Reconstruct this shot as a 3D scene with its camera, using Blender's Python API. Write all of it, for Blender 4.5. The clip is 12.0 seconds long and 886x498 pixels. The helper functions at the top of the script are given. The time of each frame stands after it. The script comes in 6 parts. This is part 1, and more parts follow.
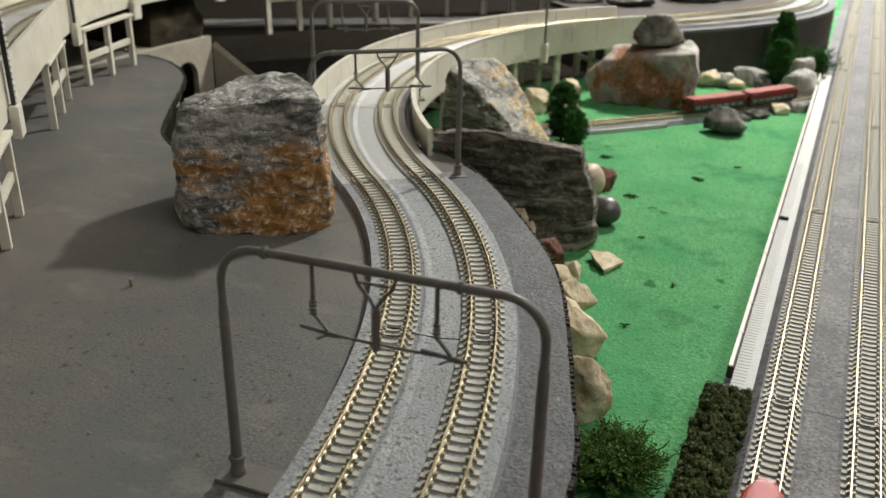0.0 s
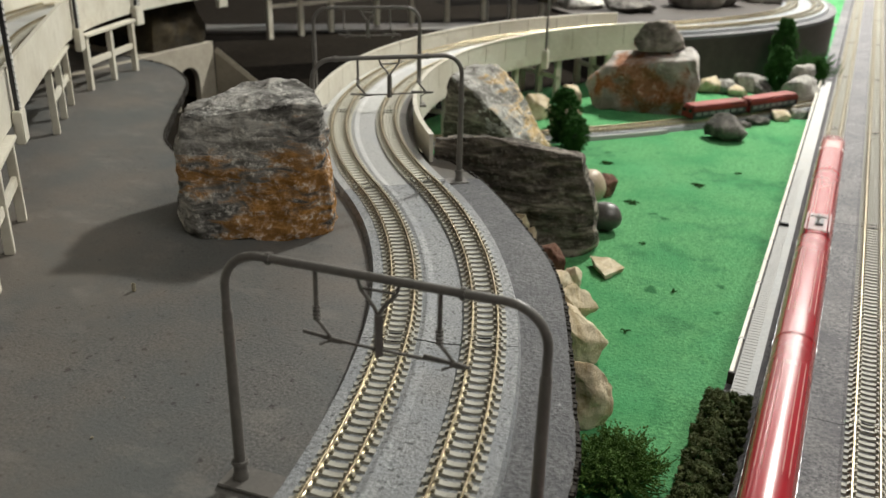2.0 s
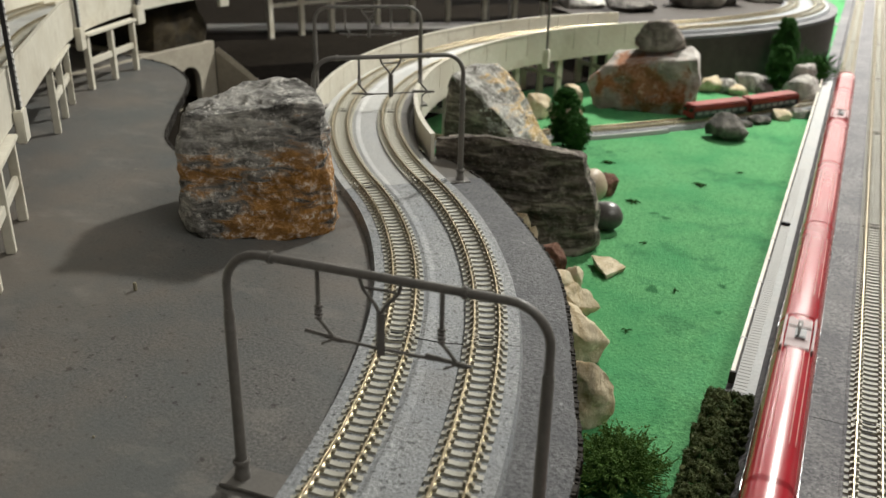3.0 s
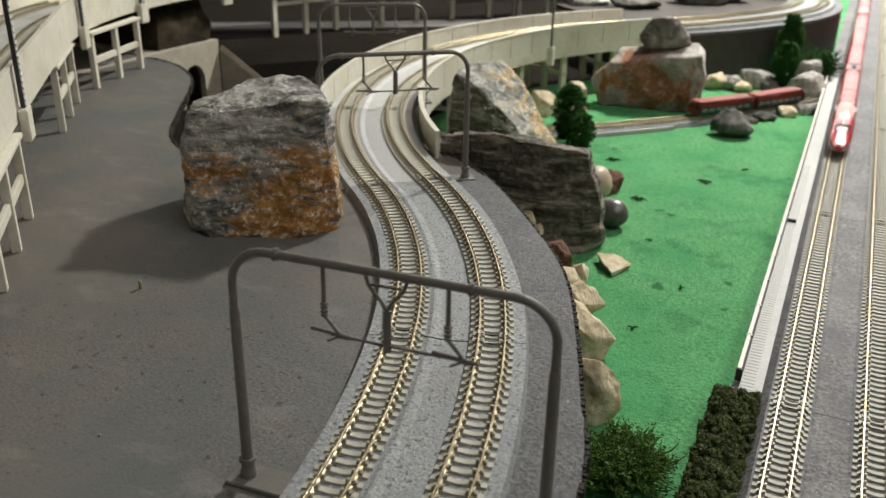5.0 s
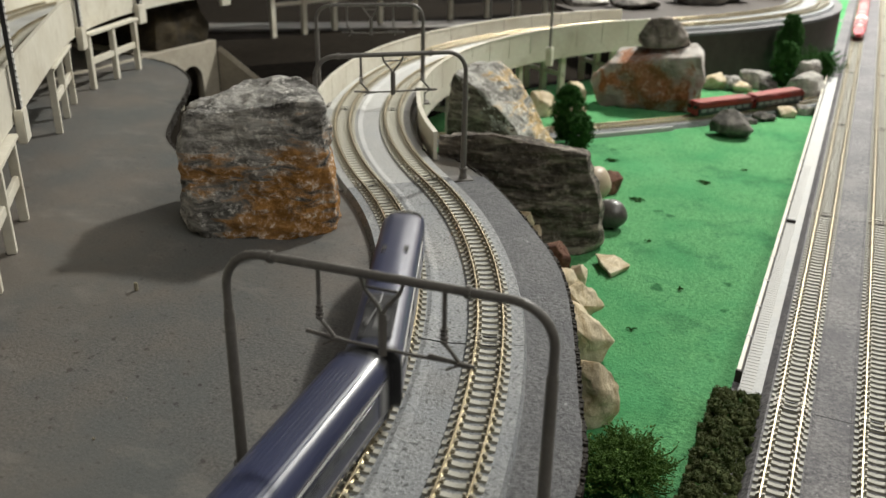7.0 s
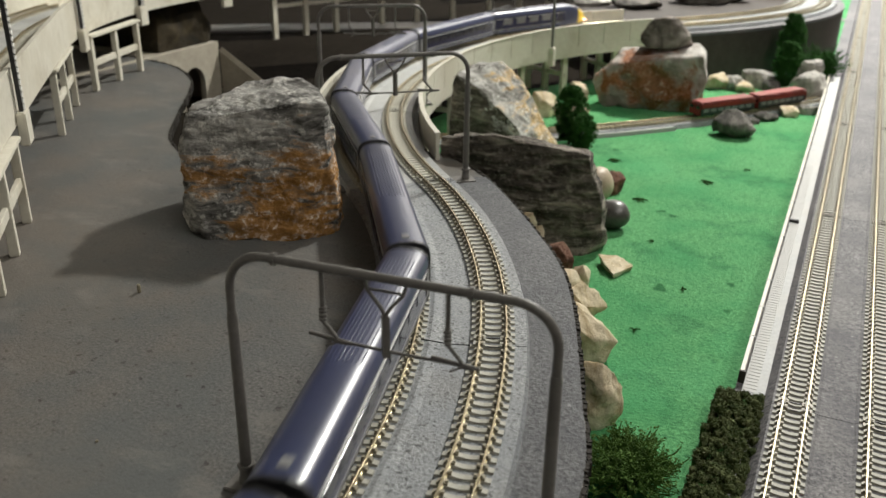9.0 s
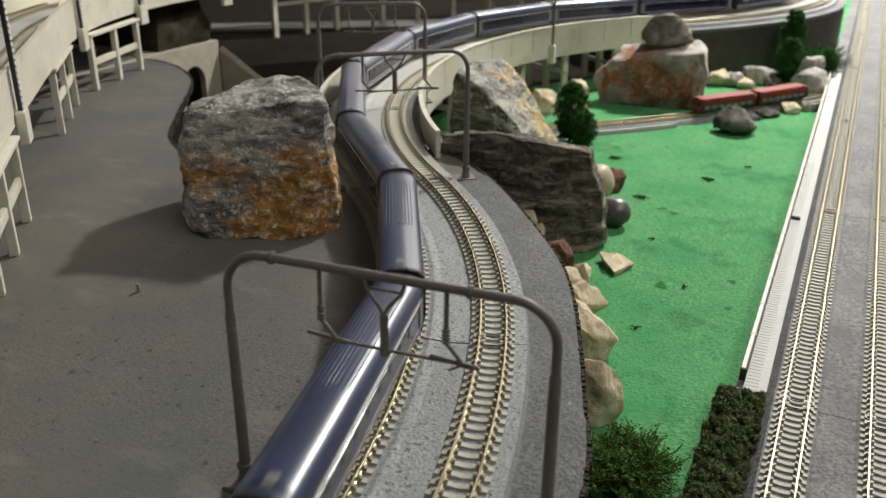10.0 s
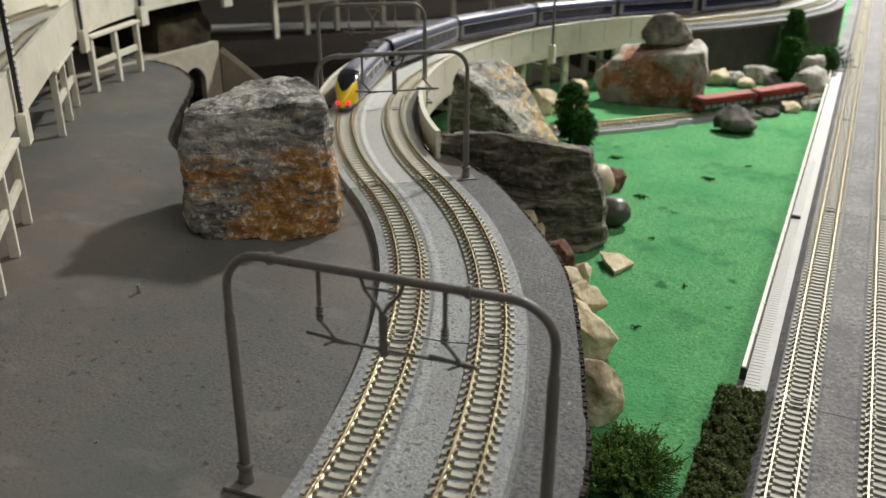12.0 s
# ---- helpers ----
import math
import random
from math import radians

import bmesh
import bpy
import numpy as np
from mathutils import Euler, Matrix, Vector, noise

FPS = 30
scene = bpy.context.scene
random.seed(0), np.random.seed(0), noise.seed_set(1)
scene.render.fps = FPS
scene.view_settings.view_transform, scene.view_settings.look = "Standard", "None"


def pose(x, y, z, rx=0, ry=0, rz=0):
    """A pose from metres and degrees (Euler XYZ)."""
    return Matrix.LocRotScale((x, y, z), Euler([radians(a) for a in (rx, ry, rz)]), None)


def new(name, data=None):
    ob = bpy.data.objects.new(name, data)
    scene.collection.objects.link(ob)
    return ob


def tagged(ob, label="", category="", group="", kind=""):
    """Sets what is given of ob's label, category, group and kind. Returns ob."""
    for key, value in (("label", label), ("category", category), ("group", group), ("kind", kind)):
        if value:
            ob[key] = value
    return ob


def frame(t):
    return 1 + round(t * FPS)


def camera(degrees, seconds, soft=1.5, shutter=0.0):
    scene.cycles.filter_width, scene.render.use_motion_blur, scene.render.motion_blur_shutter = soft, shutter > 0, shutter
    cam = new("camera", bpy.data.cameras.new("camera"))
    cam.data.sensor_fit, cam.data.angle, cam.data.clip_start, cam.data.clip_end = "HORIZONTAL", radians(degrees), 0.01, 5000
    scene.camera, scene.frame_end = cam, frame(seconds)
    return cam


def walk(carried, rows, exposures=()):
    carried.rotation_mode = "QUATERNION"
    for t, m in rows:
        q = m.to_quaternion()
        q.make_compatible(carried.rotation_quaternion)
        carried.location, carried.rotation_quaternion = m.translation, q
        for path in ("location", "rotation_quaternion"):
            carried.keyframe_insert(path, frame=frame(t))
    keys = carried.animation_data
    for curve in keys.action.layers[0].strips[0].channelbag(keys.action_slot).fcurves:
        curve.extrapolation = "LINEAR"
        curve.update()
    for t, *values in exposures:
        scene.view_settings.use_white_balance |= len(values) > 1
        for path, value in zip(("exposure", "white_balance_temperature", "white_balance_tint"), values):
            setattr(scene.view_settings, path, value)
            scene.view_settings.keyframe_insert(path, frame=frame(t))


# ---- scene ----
# A model railway layout, N scale (9 mm gauge). z = 0 is the top of the grey baseboard.
cam = camera(53.88, 12.0, soft=1.5, shutter=0.35)
cam.data.dof.use_dof, cam.data.dof.focus_distance, cam.data.dof.aperture_fstop = True, 0.34, 22.0


def hold(x, y, z, pitch, yaw, roll):
    """A hand-held pose: degrees below level, to the right of +Y, and of lean."""
    return pose(x, y, z, 90 - pitch, 0, -yaw) @ pose(0, 0, 0, 0, 0, roll)


walk(cam, [
    (0.0, hold(0.0013, -0.0013, 0.1622, 23.82, -24.36, 1.21)),
    (0.5, hold(0.0013, -0.0008, 0.1622, 23.79, -24.34, 1.24)),
    (1.0, hold(0.0009, -0.0013, 0.1623, 23.74, -24.35, 1.37)),
    (1.5, hold(0.0009, -0.0030, 0.1635, 23.56, -24.36, 1.38)),
    (2.0, hold(0.0012, -0.0026, 0.1630, 23.49, -24.38, 1.32)),
    (2.5, hold(0.0010, -0.0024, 0.1630, 23.51, -24.41, 1.31)),
    (3.0, hold(0.0008, -0.0026, 0.1628, 23.52, -24.42, 1.32)),
    (5.0, hold(0.0001, -0.0022, 0.1621, 23.64, -24.72, 1.06)),
    (5.5, hold(-0.0006, -0.0014, 0.1617, 23.65, -24.80, 1.02)),
    (6.0, hold(0.0000, 0.0000, 0.1613, 23.64, -24.79, 1.02)),
    (6.5, hold(0.0002, 0.0001, 0.1614, 23.60, -24.70, 1.03)),
    (7.0, hold(0.0000, 0.0000, 0.1616, 23.60, -24.69, 1.00)),
    (9.0, hold(-0.0004, 0.0003, 0.1617, 23.57, -24.85, 0.79)),
    (9.5, hold(0.0001, 0.0015, 0.1612, 23.63, -24.94, 0.59)),
    (10.0, hold(0.0000, 0.0014, 0.1614, 23.70, -24.98, 0.55)),
    (10.5, hold(-0.0001, 0.0006, 0.1615, 23.69, -25.01, 0.50)),
    (11.0, hold(0.0000, 0.0007, 0.1618, 23.65, -25.03, 0.43)),
    (11.5, hold(0.0001, 0.0016, 0.1612, 23.65, -25.03, 0.39)),
    (12.0, hold(0.0008, 0.0014, 0.1615, 23.68, -25.09, 0.31)),
])

# ---- light: a lit room, ceiling lamps ahead and overhead ----
world = bpy.data.worlds.new("world")
scene.world = world
world.use_nodes = True
world.node_tree.nodes["Background"].inputs[0].default_value = (0.9, 0.95, 1.0, 1)
world.node_tree.nodes["Background"].inputs[1].default_value = 0.05

ROOM = (-4.6, 2.6, -2.6, 4.6, -0.9, 1.75)   # x, x, y, y, floor, ceiling


def lamp(name, x, y, z, sx, sy, watts, colour, turn=0):
    data = bpy.data.lights.new(name, "AREA")
    data.shape, data.size, data.size_y, data.energy, data.color = "RECTANGLE", sx, sy, watts, colour
    ob = new(name, data)
    ob.matrix_world = pose(x, y, z - 0.004, turn)
    return ob


KEY = (0.076, 1.646, 1.109, 0.10, 0.14)     # a lamp hung low over the layout: x, y, z, size
FAR = (-0.5, 3.9, 1.69, 2.4, 0.3)        # a long lamp close to the far wall
OVER = (1.0, 0.25, 1.69, 0.5, 1.5)       # a wide panel on the ceiling
SHEEN_WINDOW = (-3.2, 1.3, 0.12, 1.32)            # an unseen window added to the far wall for grazing sheen: x, x, z, z
lamp("added_window_light", (SHEEN_WINDOW[0] + SHEEN_WINDOW[1]) / 2, ROOM[3] + 0.03, (SHEEN_WINDOW[2] + SHEEN_WINDOW[3]) / 2, SHEEN_WINDOW[1] - SHEEN_WINDOW[0], SHEEN_WINDOW[3] - SHEEN_WINDOW[2], 21.0, (1.0, 0.93, 0.86), -90)
lamp("hanging_light", *KEY, 50.0, (0.975, 0.965, 0.89))
lamp("ceiling_light_overhead", *OVER, 19, (1.0, 0.97, 0.89))
lamp("ceiling_light_far", *FAR, 46, (1.0, 0.97, 0.92))


# ---- materials ----
def rgb(c):
    return (c[0], c[1], c[2], 1)


def mat(name, a, b, fine=600, coarse=40, rough=0.7, bump=0.3, metal=0.0, c=None, spec=0.5, depth=0.0006, coat=0.0, c_at=0.56, span=0.18, speck=None):
    """Two colours mixed by fine grain, a third by coarse stains; a relief from the grain."""
    m = bpy.data.materials.new(name)
    m.use_nodes = True
    n, l = m.node_tree.nodes, m.node_tree.links
    p = n["Principled BSDF"]
    tc = n.new("ShaderNodeTexCoord")
    fn = n.new("ShaderNodeTexNoise")
    fn.inputs["Scale"].default_value, fn.inputs["Detail"].default_value, fn.inputs["Roughness"].default_value = fine, 5, 0.65
    cn = n.new("ShaderNodeTexNoise")
    cn.inputs["Scale"].default_value, cn.inputs["Detail"].default_value = coarse, 4
    l.new(tc.outputs["Object"], fn.inputs["Vector"])
    l.new(tc.outputs["Object"], cn.inputs["Vector"])
    r = n.new("ShaderNodeValToRGB")
    r.color_ramp.elements[0].position, r.color_ramp.elements[1].position = 0.5 - span, 0.5 + span
    r.color_ramp.elements[0].color, r.color_ramp.elements[1].color = rgb(a), rgb(b)
    l.new(fn.outputs["Fac"], r.inputs["Fac"])
    mx = n.new("ShaderNodeMixRGB")
    third = c if c else [0.5 * (u + v) * 0.72 for u, v in zip(a, b)]
    mx.inputs["Color2"].default_value = rgb(third)
    r2 = n.new("ShaderNodeValToRGB")
    r2.color_ramp.elements[0].position, r2.color_ramp.elements[1].position = c_at - 0.1, c_at + 0.14
    l.new(cn.outputs["Fac"], r2.inputs["Fac"])
    k = n.new("ShaderNodeMath")
    k.operation = "MULTIPLY"
    k.inputs[1].default_value = 0.8 if c else 0.55
    l.new(r2.outputs["Color"], k.inputs[0])
    l.new(k.outputs[0], mx.inputs["Fac"])
    l.new(r.outputs["Color"], mx.inputs["Color1"])
    col = mx.outputs["Color"]
    if speck:
        sn = n.new("ShaderNodeTexNoise")
        sn.inputs["Scale"].default_value, sn.inputs["Detail"].default_value = speck[1], 2
        l.new(tc.outputs["Object"], sn.inputs["Vector"])
        sr = n.new("ShaderNodeMapRange")
        sr.inputs["From Min"].default_value, sr.inputs["From Max"].default_value = speck[2], speck[2] + 0.05
        sr.inputs["To Max"].default_value = 0.85
        l.new(sn.outputs["Fac"], sr.inputs["Value"])
        ms = n.new("ShaderNodeMixRGB")
        ms.inputs["Color2"].default_value = rgb(speck[0])
        l.new(sr.outputs["Result"], ms.inputs["Fac"])
        l.new(col, ms.inputs["Color1"])
        col = ms.outputs["Color"]
    l.new(col, p.inputs["Base Color"])
    rr = n.new("ShaderNodeMapRange")
    rr.inputs["To Min"].default_value, rr.inputs["To Max"].default_value = max(0.03, rough - 0.1), min(1, rough + 0.1)
    l.new(cn.outputs["Fac"], rr.inputs["Value"])
    l.new(rr.outputs["Result"], p.inputs["Roughness"])
    p.inputs["Metallic"].default_value = metal
    p.inputs["Specular IOR Level"].default_value = spec
    p.inputs["Coat Weight"].default_value = coat
    p.inputs["Coat Roughness"].default_value = 0.16
    if bump:
        b_ = n.new("ShaderNodeBump")
        b_.inputs["Strength"].default_value, b_.inputs["Distance"].default_value = bump, depth
        l.new(fn.outputs["Fac"], b_.inputs["Height"])
        l.new(b_.outputs["Normal"], p.inputs["Normal"])
    return m


def glow(name, colour, strength):
    m = bpy.data.materials.new(name)
    m.use_nodes = True
    p = m.node_tree.nodes["Principled BSDF"]
    p.inputs["Base Color"].default_value = rgb(colour)
    p.inputs["Emission Color"].default_value = rgb(colour)
    p.inputs["Emission Strength"].default_value = strength
    return m


def rock_mat(name, light, mid, dark, rust=None, stains=(), band=0.0, scale=60, frost=0.8, relief=0.9, lean=(0.25, 0.1, 0)):
    """Layered stone: strata, frosting of pale grains, and rust stains: each a centre, a reach and a squeeze."""
    m = bpy.data.materials.new(name)
    m.use_nodes = True
    n, l = m.node_tree.nodes, m.node_tree.links
    p = n["Principled BSDF"]
    p.inputs["Roughness"].default_value = 0.85
    p.inputs["Specular IOR Level"].default_value = 0.3
    tc = n.new("ShaderNodeTexCoord")
    mp = n.new("ShaderNodeMapping")
    mp.inputs["Scale"].default_value = (1, 1, 1 + 4 * band)
    mp.inputs["Rotation"].default_value = lean
    l.new(tc.outputs["Object"], mp.inputs["Vector"])
    big = n.new("ShaderNodeTexNoise")
    big.inputs["Scale"].default_value, big.inputs["Detail"].default_value, big.inputs["Roughness"].default_value = scale, 8, 0.62
    big.inputs["Distortion"].default_value = 0.6
    l.new(mp.outputs["Vector"], big.inputs["Vector"])
    r = n.new("ShaderNodeValToRGB")
    e = r.color_ramp.elements
    e[0].position, e[0].color = 0.36, rgb(dark)
    e[1].position, e[1].color = 0.66, rgb(light)
    q = e.new(0.5)
    q.color = rgb(mid)
    l.new(big.outputs["Fac"], r.inputs["Fac"])
    col = r.outputs["Color"]
    gr = n.new("ShaderNodeTexNoise")
    gr.inputs["Scale"].default_value, gr.inputs["Detail"].default_value, gr.inputs["Roughness"].default_value = 330, 8, 0.72
    l.new(tc.outputs["Object"], gr.inputs["Vector"])
    for rust_at, rust_r, rust_s in stains:
        vm = n.new("ShaderNodeVectorMath")
        vm.operation = "DISTANCE"
        sc = n.new("ShaderNodeVectorMath")
        sc.operation = "MULTIPLY"
        sc.inputs[1].default_value = rust_s
        l.new(tc.outputs["Object"], sc.inputs[0])
        vm.inputs[1].default_value = [u * v for u, v in zip(rust_at, rust_s)]
        l.new(sc.outputs["Vector"], vm.inputs[0])
        wob = n.new("ShaderNodeMath")
        wob.operation = "MULTIPLY_ADD"
        wob.inputs[1].default_value = -0.12
        l.new(big.outputs["Fac"], wob.inputs[0])
        l.new(vm.outputs["Value"], wob.inputs[2])
        mr = n.new("ShaderNodeMapRange")
        mr.inputs["From Min"].default_value, mr.inputs["From Max"].default_value = rust_r - 0.060, rust_r - 0.076
        mr.inputs["To Max"].default_value = 0.93
        l.new(wob.outputs[0], mr.inputs["Value"])
        rc = n.new("ShaderNodeValToRGB")
        rc.color_ramp.elements[0].position, rc.color_ramp.elements[1].position = 0.35, 0.7
        rc.color_ramp.elements[0].color = rgb([v * 0.45 for v in rust])
        rc.color_ramp.elements[1].color = rgb(rust)
        l.new(gr.outputs["Fac"], rc.inputs["Fac"])
        mx = n.new("ShaderNodeMixRGB")
        l.new(mr.outputs["Result"], mx.inputs["Fac"])
        l.new(col, mx.inputs["Color1"])
        l.new(rc.outputs["Color"], mx.inputs["Color2"])
        col = mx.outputs["Color"]
    fr = n.new("ShaderNodeMapRange")
    fr.inputs["From Min"].default_value, fr.inputs["From Max"].default_value = 0.50, 0.62
    fr.inputs["To Max"].default_value = frost
    l.new(gr.outputs["Fac"], fr.inputs["Value"])
    pn = n.new("ShaderNodeTexNoise")
    pn.inputs["Scale"].default_value, pn.inputs["Detail"].default_value = 95, 5
    l.new(mp.outputs["Vector"], pn.inputs["Vector"])
    pr = n.new("ShaderNodeMapRange")
    pr.inputs["From Min"].default_value, pr.inputs["From Max"].default_value = 0.40, 0.62
    l.new(pn.outputs["Fac"], pr.inputs["Value"])
    fm = n.new("ShaderNodeMath")
    fm.operation = "MULTIPLY"
    l.new(fr.outputs["Result"], fm.inputs[0])
    l.new(pr.outputs["Result"], fm.inputs[1])
    mx2 = n.new("ShaderNodeMixRGB")
    mx2.inputs["Color2"].default_value = rgb([min(1, v * 1.5) for v in light])
    l.new(fm.outputs[0], mx2.inputs["Fac"])
    l.new(col, mx2.inputs["Color1"])
    l.new(mx2.outputs["Color"], p.inputs["Base Color"])
    ad = n.new("ShaderNodeMath")
    l.new(big.outputs["Fac"], ad.inputs[0])
    l.new(gr.outputs["Fac"], ad.inputs[1])
    b_ = n.new("ShaderNodeBump")
    b_.inputs["Strength"].default_value, b_.inputs["Distance"].default_value = relief, 0.0026
    l.new(ad.outputs[0], b_.inputs["Height"])
    l.new(b_.outputs["Normal"], p.inputs["Normal"])
    return m


